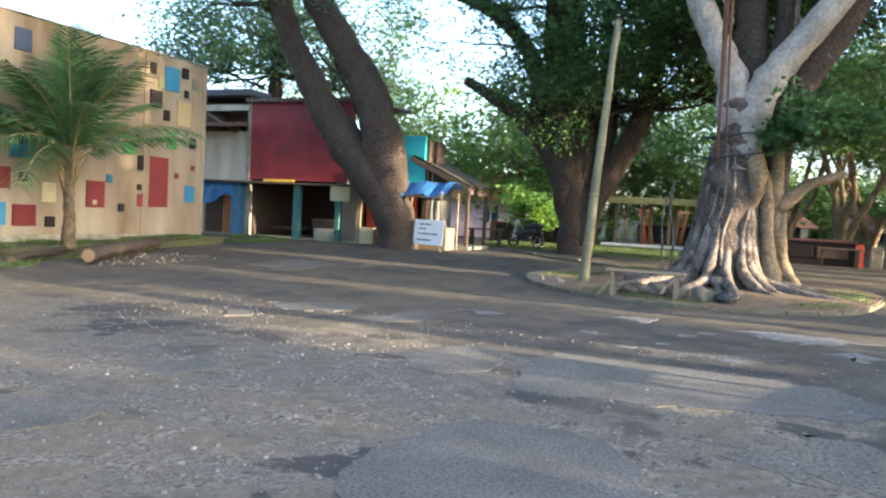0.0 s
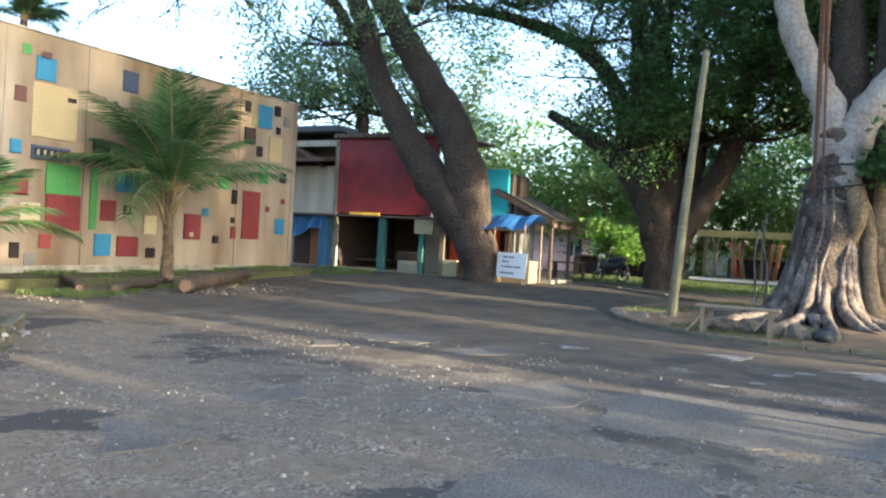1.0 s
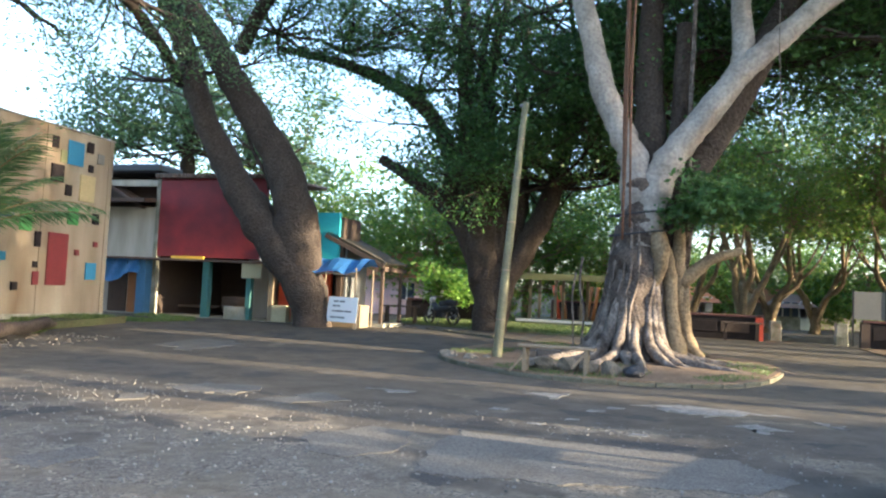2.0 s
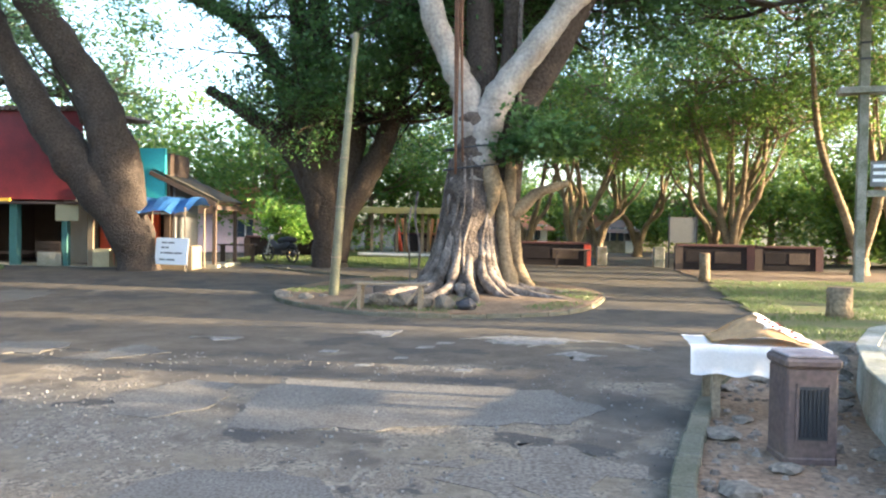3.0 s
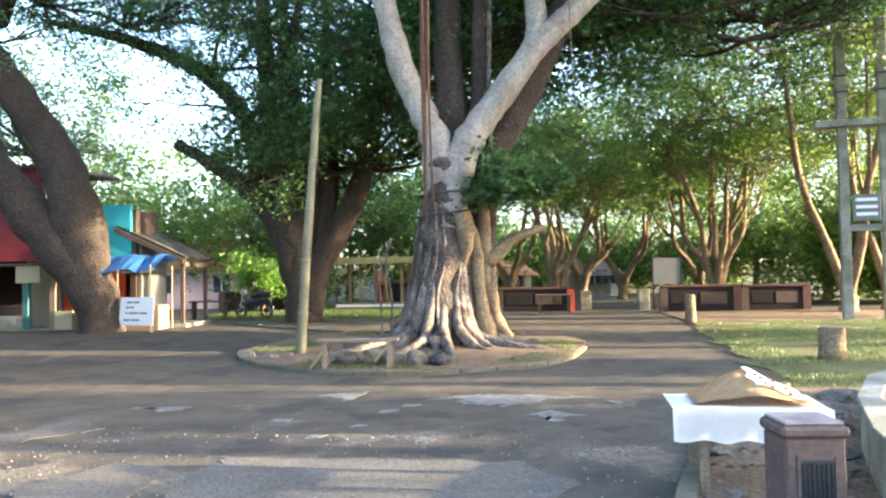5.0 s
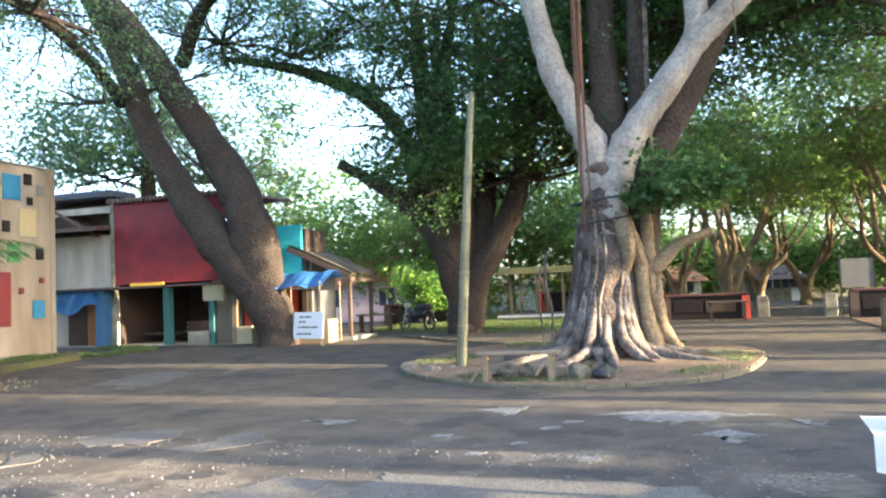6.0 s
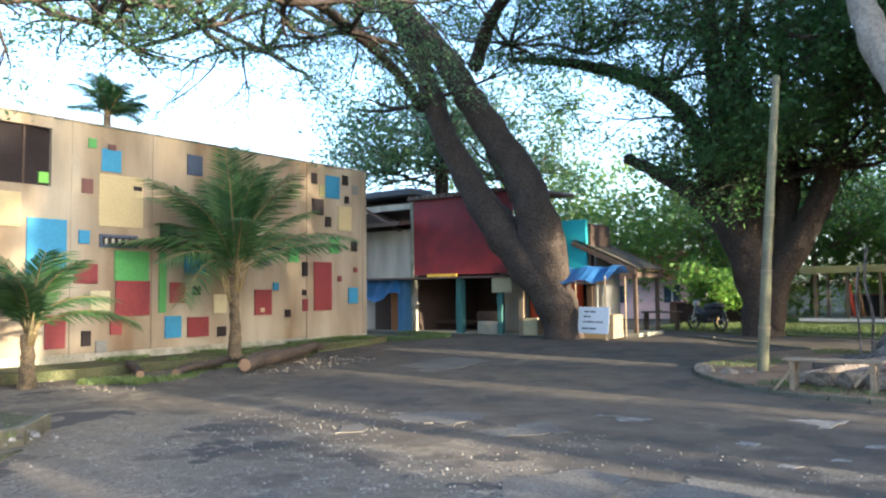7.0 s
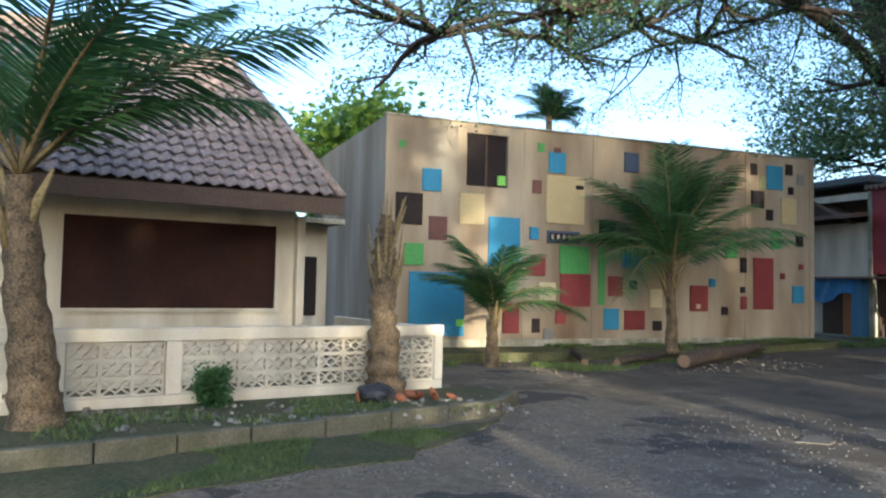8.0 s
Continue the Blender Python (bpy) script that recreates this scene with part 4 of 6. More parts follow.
for c, n, ln in (((-6.2, -0.8, 10.9), 8, 2.4), ((-9.0, -1.5, 11.6), 8, 2.6), ((-1.5, 0.2, 11.0), 9, 5.0), ((0.0, 0, 12.0), 9, 5.0), ((2.7, 0, 8.0), 9, 4.2), ((2.2, -0.5, 5.6), 8, 3.4), ((-0.3, -0.5, 7.5), 8, 3.2), ((3.0, -1.0, 11.0), 9, 4.5), ((0.8, -0.8, 5.2), 7, 2.6), ((3.6, -0.6, 5.8), 8, 2.4), ((4.6, -1.0, 7.0), 8, 2.8), ((0.3, -1.6, 6.0), 7, 2.2), ((-3.2, -0.3, 9.4), 5, 1.8)):
    spB += fan(R, c, n, ln, 0.09, 0.2)
tree("rain_tree", "massive many-stemmed shade tree with a dark trunk", (-6.2, 29.3, gz(0, 29.3)), [B_T, B1, B2, B3, B4, B5, B6, B7], M["bark"], M["leaf_fig"], 3, spB, 0.074, 22, (0.4, 0.4, 0.14), rough=0.16)


# the fig on the island
def fig():
    rng = np.random.default_rng(7)
    th = thing("fig_tree", "big strangler fig with pale limbs and spreading roots", "tree", (-0.5, 20.5, 0.12))
    TR = [(0.05, 0, -0.2, 1.1), (0.05, 0, 0.5, 0.82), (0.05, 0, 1.5, 0.68), (0.08, 0, 2.6, 0.64), (0.14, 0, 3.4, 0.53), (0.2, 0, 4.6, 0.46)]
    p, r = spline(TR, 8)
    # shade of the root gaps is in the trunk's darker colour
    part("trunk", tube(p, r, 32, 0.16), M["gap_shade"], th, "furrowed grey brown trunk darkened as shade between roots", smooth=True)
    limbs = [[(0.15, 0, 2.9, 0.5), (0.1, 0, 4.2, 0.46), (-0.1, 0, 5.2, 0.37), (-0.52, 0, 6.1, 0.33), (-0.9, 0, 7.0, 0.31), (-1.4, 0, 9.0, 0.28), (-2.2, 0.3, 12, 0.2)],
             [(0.2, -0.05, 2.9, 0.5), (0.38, -0.05, 4.2, 0.45), (0.84, 0, 5.2, 0.38), (1.5, 0, 6.05, 0.34), (2.45, 0, 7.3, 0.31), (3.3, 0, 8.1, 0.28), (4.6, 0, 9.2, 0.24), (7.0, 0.5, 10.8, 0.15)],
             [(2.35, 0, 7.1, 0.24), (2.5, 0.1, 8.0, 0.26), (2.4, 0.1, 9.5, 0.22), (2.5, 0, 11.5, 0.15)],
             [(0.9, 0.7, 1.5, 0.4), (1.2, 0.9, 4.5, 0.42), (2.3, 1.0, 6.6, 0.4), (3.2, 1.2, 8.5, 0.36), (4.4, 1.5, 11, 0.24)],
             [(0.1, 0.9, 2.0, 0.42), (0.3, 1.2, 5.0, 0.42), (0.2, 1.3, 8.0, 0.36), (0.3, 1.3, 12, 0.22)],
             [(0.7, 1.0, 3.0, 0.22), (1.0, 1.1, 6.0, 0.24), (1.1, 1.1, 9.0, 0.2)]]
    for i, lb in enumerate(limbs):
        p, r = spline(lb, 8)
        part("limb", tube(p, r, 16, 0.14), M["pale_bark"] if i < 3 else M["bark"], th, "smooth pale grey limb" if i < 3 else "brown rear stem", smooth=True)
    # side stems of fused roots; golden sunlight is painted in by ochre bark
    for lb in ([(1.2, -0.15, -0.2, 0.26), (0.98, -0.12, 1.2, 0.17), (0.85, 0, 2.4, 0.18), (0.55, 0.1, 3.4, 0.16), (0.3, 0.1, 3.9, 0.06)], [(1.55, 0.2, -0.2, 0.28), (1.2, 0.2, 1.2, 0.18), (1.08, 0.2, 2.3, 0.18), (1.1, 0.4, 3.3, 0.14), (1.0, 0.6, 4.0, 0.05)], [(0.5, -0.35, 1.7, 0.06), (0.68, -0.45, 2.5, 0.18), (0.6, -0.45, 3.0, 0.2), (0.4, -0.25, 3.4, 0.06)], [(1.9, 0.0, -0.15, 0.16), (1.35, 0.1, 0.7, 0.14), (1.25, 0.2, 2.0, 0.12), (1.1, 0.3, 3.0, 0.04)],
               [(1.15, 0.2, 2.0, 0.2), (1.8, 0.3, 2.6, 0.15), (2.6, 0.4, 2.9, 0.09)]):
        p, r = spline(lb, 6)
        part("root_stem", tube(p, r, 10, 0.2), M["park_bark"], th, "fused root stem with golden sunlight in its ochre", smooth=True)
    for k in range(30):
        a = 2 * math.pi * (k + rng.uniform(-0.35, 0.35)) / 30
        reach, h = rng.uniform(1.5, 2.2) if k % 3 else rng.uniform(2.3, 3.3), rng.uniform(0.9, 3.2)
        ca_, sa_ = math.cos(a), math.sin(a)
        w = rng.uniform(-0.3, 0.3)
        pts = [(ca_ * 0.5 + 0.06, sa_ * 0.5, h + 0.3, 0.06), (ca_ * 0.66 + 0.06, sa_ * 0.64, h * 0.65, 0.11), (ca_ * 0.82 - sa_ * w * 0.2, sa_ * 0.95 + ca_ * w * 0.2, h * 0.3, 0.13), (ca_ * 1.25 - sa_ * w * 0.5, sa_ * 1.25 + ca_ * w * 0.5, 0.2, 0.14), (ca_ * reach - sa_ * w, sa_ * reach + ca_ * w, -0.0, 0.09), (ca_ * (reach + 0.7) - sa_ * w * 1.8, sa_ * (reach + 0.7) + ca_ * w * 1.8, -0.08, 0.05)]
        p, r = spline(pts, 5)
        part("root", tube(p, r, 8, 0.22), M["root_bark"], th, smooth=True)
    for k in range(12):
        a = rng.uniform(math.pi, 2 * math.pi)
        pts = [(math.cos(a) * 0.55 + 0.08, math.sin(a) * 0.55, rng.uniform(2.6, 3.6), 0.03), (math.cos(a + 0.1) * 0.68 + 0.06, math.sin(a + 0.1) * 0.66, 2.2, 0.04), (math.cos(a - 0.1) * 0.75, math.sin(a - 0.1) * 0.74, 1.2, 0.045), (math.cos(a) * 1.15, math.sin(a) * 1.15, 0.1, 0.05)]
        p, r = spline(pts, 5)
        part("root", tube(p, r, 6, 0.1), M["root_bark"], th, smooth=True)
    for x, y, z0, z1, w in ((-0.2, -0.95, 3.0, 12.0, 0.042), (-0.13, -0.97, 3.3, 12.0, 0.036), (-0.26, -0.92, 3.7, 12.0, 0.03), (-0.2, -0.9, 4.6, 12.0, 0.026), (1.35, 0.5, 3.6, 10.0, 0.06), (3.3, -0.5, 5.2, 11.0, 0.012), (-1.25, -0.2, 0.2, 2.6, 0.03), (-1.4, -0.3, 0.1, 2.2, 0.025)):
        pts = [(x + rng.normal(0, 0.05), y, z0, w * 0.8), (x + rng.normal(0, 0.05), y, z0 + (z1 - z0) * 0.4, w), (x + rng.normal(0, 0.04), y, z0 + (z1 - z0) * 0.7, w), (x, y, z1, w)]
        p, r = spline(pts, 5)
        part("aerial_root", tube(p, r, 6, 0.2), M["aerial"] if y < -0.8 else M["root_bark"], th, smooth=True)
    for z in (3.25, 3.75):
        p = [(0.08 + 0.7 * math.cos(a), 0.7 * math.sin(a), z + 0.1 * math.sin(a + 1)) for a in [2 * math.pi * k / 24 for k in range(25)]]
        part("strap", tube(p, [0.025] * 25, 6), M["ink"], th, "dark rope round the trunk")
    out, tips, rg = [], [], random.Random(9)
    sp = fan(rg, (1.95, -0.5, 3.75), 11, 0.75, 0.03, 0.5)
    for s in sp:
        twigs(s[:3], s[3:6], s[6], s[7], 1, rng, out, tips)
    part("leafy_tuft", leaves("leafy_tuft", tips, (0.2, 0.2, 0.16), 20, 0.09, M["leaf_fig"], rng), None, th, "tuft of green shoots on the trunk")
    out2, tips2 = [], []
    for c, n, ln in (((-2.2, 0.3, 12), 9, 4.5), ((4.2, 1.5, 11), 9, 4.5), ((7.0, 0.5, 10.8), 9, 4.5), ((9.5, 2.5, 10.5), 9, 4.0), ((0.3, 1.3, 12), 9, 5.0), ((2.4, 3.5, 9.0), 7, 3.0), ((0.2, 4.6, 7.5), 8, 3.0), ((-1.2, 4.5, 8.5), 7, 3.0), ((5.0, 5.0, 10.0), 8, 3.0), ((1.5, 5.0, 8.5), 8, 3.0), ((3.8, 5.0, 9.0), 8, 3.2), ((6.5, 4.0, 9.2), 8, 3.2), ((-0.8, 6.0, 8.0), 7, 2.8), ((3.0, 2.5, 11.5), 8, 3.6), ((6.5, 2.0, 8.6), 8, 2.8), ((8.5, 3.0, 8.2), 8, 3.0), ((5.0, 1.5, 10.5), 8, 3.0), ((9.5, 4.0, 9.0), 8, 3.0), ((12.0, 5.5, 9.6), 8, 3.2)):
        for s in fan(rg, c, n, ln, 0.08, 0.1):
            twigs(s[:3], s[3:6], s[6], s[7], 2, rng, out2, tips2)
    tips2 = [p for p in tips2 if p[2] > 10.2 or p[1] > 1.3]
    bm = bmesh.new()
    for p, r in out + [q for q in out2 if q[0][-1].z > 10.0 or q[0][-1].y > 1.2]:
        tube(p, r, 5, 0, bm, cap=False)
    tagged(part("branchwork", bm, M["bark"], th, smooth=True), kind="stuff")
    tagged(part("crown", leaves("crown", tips2, (0.4, 0.4, 0.17), 20, 0.092, M["leaf_fig"], rng), None, th), kind="stuff")
    return th


fig()


def park_tree(seed, x, y, h, lean, n, leafmat, label, spread_n=4, leaf_size=0.09, per=12, bole=0.3):
    rg = random.Random(seed)
    limbs, sp = [[(0, 0, -0.2, bole * 1.35), (0.03, 0, 0.5, bole), (0, 0.02, 1.1, bole * 0.9), (0, 0, 1.6, bole * 0.5)]], []
    for k in range(n):
        a = 2 * math.pi * (k + rg.random() * 0.6) / n
        dx, dy, hh = math.cos(a) * lean, math.sin(a) * lean, h * rg.uniform(0.85, 1.1)
        wx, wy = rg.uniform(-0.35, 0.35), rg.uniform(-0.35, 0.35)
        limbs.append([(dx * 0.03, dy * 0.03, 0.7, bole * 0.6), (dx * 0.22, dy * 0.22, 1.2 + hh * 0.1, bole * 0.52), (dx * 0.5 + wx, dy * 0.5 + wy, hh * 0.38, bole * 0.42), (dx * 0.68 - wx * 0.6, dy * 0.68 - wy * 0.6, hh * 0.68, bole * 0.3), (dx + wx, dy + wy, hh, bole * 0.15)])
        b = a + rg.uniform(0.5, 1.1) * rg.choice((-1, 1))
        ex, ey = dx * 0.5 + wx + math.cos(b) * lean * 0.6, dy * 0.5 + wy + math.sin(b) * lean * 0.6
        limbs.append([(dx * 0.5 + wx, dy * 0.5 + wy, hh * 0.38, bole * 0.28), ((dx * 0.5 + wx + ex) / 2, (dy * 0.5 + wy + ey) / 2, hh * 0.5, bole * 0.22), (ex, ey, hh * 0.72, bole * 0.12)])
        sp += fan(rg, (ex, ey, hh * 0.7), spread_n, h * 0.3, 0.04, 0.5) + fan(rg, (dx * 0.75, dy * 0.75, hh * 0.75), spread_n - 1, h * 0.3, 0.05, 0.7) + fan(rg, (dx + wx, dy + wy, hh), spread_n, h * 0.36, 0.05, 0.5)
    return tree("park_tree", label, (x, y, gz(x, y)), limbs, M["park_bark"], M[leafmat], seed, sp, leaf_size, per, (0.42, 0.42, 0.14), "park trees", 9, 0.15)


for i, (x, y, h, lean, n, lm) in enumerate(((10.6, 36.5, 9.5, 2.4, 6, "leaf_park"), (13.9, 31.2, 12.5, 3.2, 3, "leaf_park"), (15.9, 32.2, 12.0, 2.6, 3, "leaf_park"), (3.6, 38.0, 7.5, 2.6, 4, "leaf_park"), (5.8, 47.0, 8.0, 2.8, 4, "leaf_park"), (8.6, 50.0, 8.0, 2.8, 4, "leaf_park"), (12.8, 48.0, 9.0, 3.0, 4, "leaf_park"), (1.5, 46.0, 8.5, 2.8, 4, "leaf_park"), (18.5, 44.0, 10.0, 3.0, 4, "leaf_park"))):
    park_tree(40 + i, x, y, h, lean, n, lm, "slender many-stemmed park tree with sunlit leaves")
# tall dense unseen trees added past the platform for shade; low sun slips between crowns
def unseen_shade_tree(seed, x, y, half, low, high, count, label="tall dense unseen tree added to shade the yard"):
    rng = np.random.default_rng(seed)
    th = thing("unseen_shade_tree", label, "tree", (x, y, gz(x, y)), group="shade trees")
    p, r = spline([(0, 0, -0.2, 0.4), (0.1, 0, low * 0.6, 0.28), (0, 0.1, (low + high) / 2, 0.2), (0, 0, high * 0.9, 0.06)])
    part("trunk", tube(p, r, 10, 0.15), M["park_bark"], th, smooth=True)
    d = rng.normal(0, 1, (count, 3))
    d /= np.linalg.norm(d, axis=1)[:, None]
    mid, rise = (low + high) / 2, (high - low) / 2
    c = d * (rng.uniform(0.25, 1.0, count) ** 0.5)[:, None] * (half * 1.1, half, rise) + (0, 0, mid)
    for k in range(8):
        q = Vector(c[k * (count // 8)])
        a, h0 = Vector((0, 0, low + (q.z - low) * 0.5)), max(q.z - 1.2, low * 0.7)
        pts, rad = spline([(0, 0, h0, 0.12), ((a.x + q.x) / 2, (a.y + q.y) / 2, (h0 + q.z) / 2, 0.08), (*q, 0.03)])
        part("limb", tube(pts, rad, 6), M["park_bark"], th, smooth=True)
    tagged(part("crown", leaves("crown", c, (0.42, 0.42, 0.3), 34, 0.2, M["leaf_park"], rng), None, th), kind="stuff")
    return th


for i, (x, y, half, low, high, n) in enumerate(((24.0, -9.5, 2.7, 2.6, 12.0, 200), (24.5, -3.8, 2.6, 2.0, 13.0, 240), (23.5, 1.2, 1.9, 1.6, 13.5, 180), (24.0, 5.0, 1.55, 1.4, 13.5, 190), (24.3, 10.0, 1.9, 1.4, 14.0, 240), (23.8, 15.2, 2.1, 1.4, 14.5, 250), (24.4, 20.7, 1.9, 1.4, 14.0, 230), (24.2, 27.3, 1.8, 2.0, 12.5, 200), (29.0, -1.2, 2.2, 5.6, 13.0, 120), (28.5, 7.6, 1.7, 8.6, 14.0, 60), (28.0, 12.7, 2.0, 6.6, 14.5, 200), (28.5, 18.2, 2.1, 6.6, 14.5, 220), (28.0, 2.8, 1.9, 7.4, 14.0, 90))):
    unseen_shade_tree(70 + i, x, y, half, low, high, n)
for i, (x, y, z, ln, n) in enumerate(((-14, 47, 5, 4.0, 9), (-9, 52, 6, 4.5, 9), (-4, 55, 5.0, 4.5, 9), (-18, 55, 6, 5, 9), (3, 64, 3.4, 2.6, 9), (9, 66, 3.0, 2.6, 9), (14, 62, 4.2, 3.0, 9), (19, 57, 4.4, 3.2, 9), (24, 52, 4.4, 3.2, 9), (20, 40, 3.2, 2.6, 9), (25, 40, 4.2, 3.0, 9), (-27, 50, 7, 5, 9), (-27, 8.9, 7.9, 1.3, 7))):
    rg = random.Random(90 + i)
    sp = fan(rg, (0, 0, z * 0.9), n, ln, 0.08, 0.4) + fan(rg, (0, 0, z * 0.6), n, ln * 0.9, 0.08, 0.2) + fan(rg, (0, 0, z * 0.3), n, ln * 0.8, 0.06, 0.2)
    tree("background_tree", "leafy green tree in the distance", (x, y, gz(x, y)), [[(0, 0, -0.2, 0.3), (0.1, 0, z * 0.5, 0.2), (0, 0, z, 0.1)]], M["park_bark"], M["leaf_park"], 100 + i, sp, 0.18, 10, (0.6, 0.6, 0.45), "distant trees")


def inside(x, y, poly):
    c = False
    for (xa, ya), (xb, yb) in zip(poly, poly[1:] + poly[:1]):
        if (ya > y) != (yb > y) and x < (xb - xa) * (y - ya) / (yb - ya) + xa:
            c = not c
    return c


SOIL = [(x + 0.12, y) for x, y in RK] + [(6.0, 12.6), (5.3, 11.2), (4.4, 9.6), (3.8, 8.0), (3.5, 6.6), (3.5, 2.0)]


def tar_patch(name, pts, material, label, seed, lift=0.01, rag=0.16, frill=0.35):
    """A thin ragged-edged layer lying on the yard."""
    out = []
    n = len(pts)
    for i in range(n):
        a, b = Vector(pts[i]), Vector(pts[(i + 1) % n])
        m = max(2, int((b - a).length / 0.09))
        for k in range(m):
            p = a.lerp(b, k / m)
            q = Vector((p.x * 2.3, p.y * 2.3, seed * 5.1))
            p = p + rag * Vector((noise.noise(q), noise.noise(q + Vector((9, 4, 0))))) + frill * rag * Vector((noise.noise(q * 4), noise.noise(q * 4 + Vector((7, 1, 0)))))
            out.append(p)
    bm = bmesh.new()
    vs = [bm.verts.new((p.x, p.y, gz(p.x, p.y) + lift)) for p in out]
    f = bm.faces.new(vs)
    bm.normal_update()
    if f.normal.z < 0:
        f.normal_flip()
    lo = [bm.verts.new((v.co.x, v.co.y, v.co.z - lift - 0.05)) for v in vs]
    for i in range(len(vs)):
        bm.faces.new((vs[i], lo[i], lo[(i + 1) % len(vs)], vs[(i + 1) % len(vs)]))
    bmesh.ops.recalc_face_normals(bm, faces=bm.faces[:])
    bmesh.ops.triangulate(bm, faces=[q for q in bm.faces if len(q.verts) > 4])
    return solid(name, bm, M[material], label, "paving", "structure")


tar_patch("road_patch", [(-1.81, 4.1), (-1.93, 4.92), (-1.87, 5.5), (-1.51, 5.96), (-0.94, 6.15), (-0.56, 5.93), (-0.4, 5.47), (-0.1, 5.0), (0.1, 4.0), (-0.6, 3.2)], "tar", "rounded patch of older asphalt on the yard", 1, 0.018)
tar_patch("road_patch", [(-1.97, 9.27), (-0.8, 9.3), (0.23, 9.25), (1.15, 9.21), (1.6, 8.4), (1.4, 7.9), (-0.1, 7.44), (-1.36, 7.05), (-1.77, 7.15)], "tar", "squared repair patch of dark asphalt", 2, 0.012, 0.2)
tar_patch("road_patch", [(-3.3, 8.2), (-2.9, 9.1), (-2.38, 8.95), (-2.12, 8.0), (-2.5, 7.4), (-2.9, 7.5)], "tar", "sunken dark asphalt patch", 3)
tar_patch("road_patch", [(-6.78, 10.59), (-6.59, 11.4), (-5.76, 11.63), (-5.6, 10.6), (-6.27, 10.17)], "tar", "dark worn asphalt patch", 4, 0.012, 0.3)
tar_patch("road_patch", [(-6.95, 9.53), (-6.76, 9.86), (-6.3, 9.4), (-6.6, 9.15)], "tar", "small dark asphalt patch", 5)
tar_patch("road_patch", [(-5.05, 6.0), (-4.92, 6.6), (-4.4, 6.4), (-4.45, 5.8)], "tar", "small dark asphalt patch", 6)
tar_patch("road_patch", [(-5.06, 4.62), (-4.31, 4.95), (-3.95, 4.5), (-4.17, 3.94)], "tar", "small dark asphalt patch", 7)
tar_patch("road_patch", [(-11.8, 16.6), (-12.0, 19.0), (-10.4, 18.8), (-10.1, 15.9)], "tar", "dark asphalt patch on the road", 8, 0.012, 0.4)
tar_patch("road_patch", [(-5.03, 10.26), (-4.64, 11.45), (-4.03, 11.03), (-4.46, 10.13)], "tar", "dark asphalt patch on the road", 9, 0.012, 0.25)
tar_patch("worn_mark", [(-0.04, 13.0), (0.52, 13.4), (2.1, 13.25), (1.41, 12.9), (0.54, 12.7)], "whitewear", "pale worn cement smear on the road", 10, 0.008, 0.5, 0.7)
tar_patch("worn_mark", [(1.15, 11.75), (1.91, 11.85), (1.69, 11.3), (1.49, 11.05), (1.5, 11.5)], "whitewear", "pale worn cement smear on the road", 11, 0.008, 0.5, 0.7)
tar_patch("worn_mark", [(-1.83, 13.57), (-1.2, 13.75), (-1.37, 13.2)], "whitewear", "pale worn cement smear on the road", 12, 0.008, 0.5, 0.7)
tar_patch("worn_mark", [(-4.36, 12.18), (-3.73, 12.35), (-3.65, 12.05)], "whitewear", "pale worn cement smear on the road", 13, 0.008, 0.5, 0.7)
tar_patch("worn_mark", [(2.59, 12.72), (2.99, 12.62), (2.62, 12.45)], "whitewear", "pale worn cement smear on the road", 14, 0.008, 0.5, 0.7)
for k, (x, y) in enumerate(((-0.35, 12.5), (-0.75, 11.0), (-1.9, 11.4), (-1.2, 10.4), (-0.6, 12.0), (0.1, 10.2))):
    tar_patch("worn_mark", [(x - 0.12, y - 0.1), (x - 0.08, y + 0.1), (x + 0.13, y + 0.08), (x + 0.1, y - 0.08)], "whitewear", "small pale cement spot on the road", 20 + k, 0.008, 0.1)
tar_patch("dirt_patch", [(0.2, 6.1), (0.6, 6.9), (1.1, 7.1), (1.6, 6.7), (1.3, 6.0), (0.6, 5.9)], "dirt", "reddish earth showing through the yard", 30, 0.006, 0.55, 0.8)



# ---- palms ----
def frond(length, droop, rng, blades=34, blade=0.55, start=0.12):
    """A palm leaf along +x from the origin: a curved rib with hanging leaflets on both sides. Returns rib and leaflet meshes."""
    pts, rad = [], []
    for i in range(13):
        t = i / 12
        pts.append(Vector((length * (t - 0.12 * droop * t * t), 0.04 * math.sin(3 * t), length * (0.35 * t - droop * 0.62 * t * t))))
        rad.append(0.035 * (1 - 0.85 * t) + 0.004)
    V, Fc = [], []
    for s in (-1, 1):
        for k in range(blades):
            t = start + (1 - start) * (k + rng.uniform(-0.3, 0.3)) / blades
            t = min(max(t, 0.02), 0.995)
            f = t * 12
            i = min(int(f), 11)
            p = pts[i].lerp(pts[i + 1], f - i)
            d = (pts[i + 1] - pts[i]).normalized()
            ln = blade * (0.45 + 0.75 * math.sin(math.pi * min(t * 0.9 + 0.08, 1))) * rng.uniform(0.8, 1.1)
            out = (Vector((0, s, 0)) * 0.8 + d * 0.65 + Vector((0, 0, rng.uniform(-0.1, 0.15)))).normalized()
            w = d * 0.018
            tip = p + out * ln + Vector((0, 0, -0.4 * ln - 0.1 * ln * rng.random()))
            mid = p + out * ln * 0.5 + Vector((0, 0, -0.06 * ln))
            b = len(V)
            V += [tuple(p - w), tuple(p + w), tuple(mid + w * 1.3), tuple(mid - w * 1.3), tuple(tip)]
            Fc += [(b, b + 1, b + 2, b + 3), (b + 3, b + 2, b + 4)]
    return finish("rib", tube(pts, rad, 6), M["palm_dry"], True), mesh_from("leaflets", V, Fc, M["palm_leaf"])


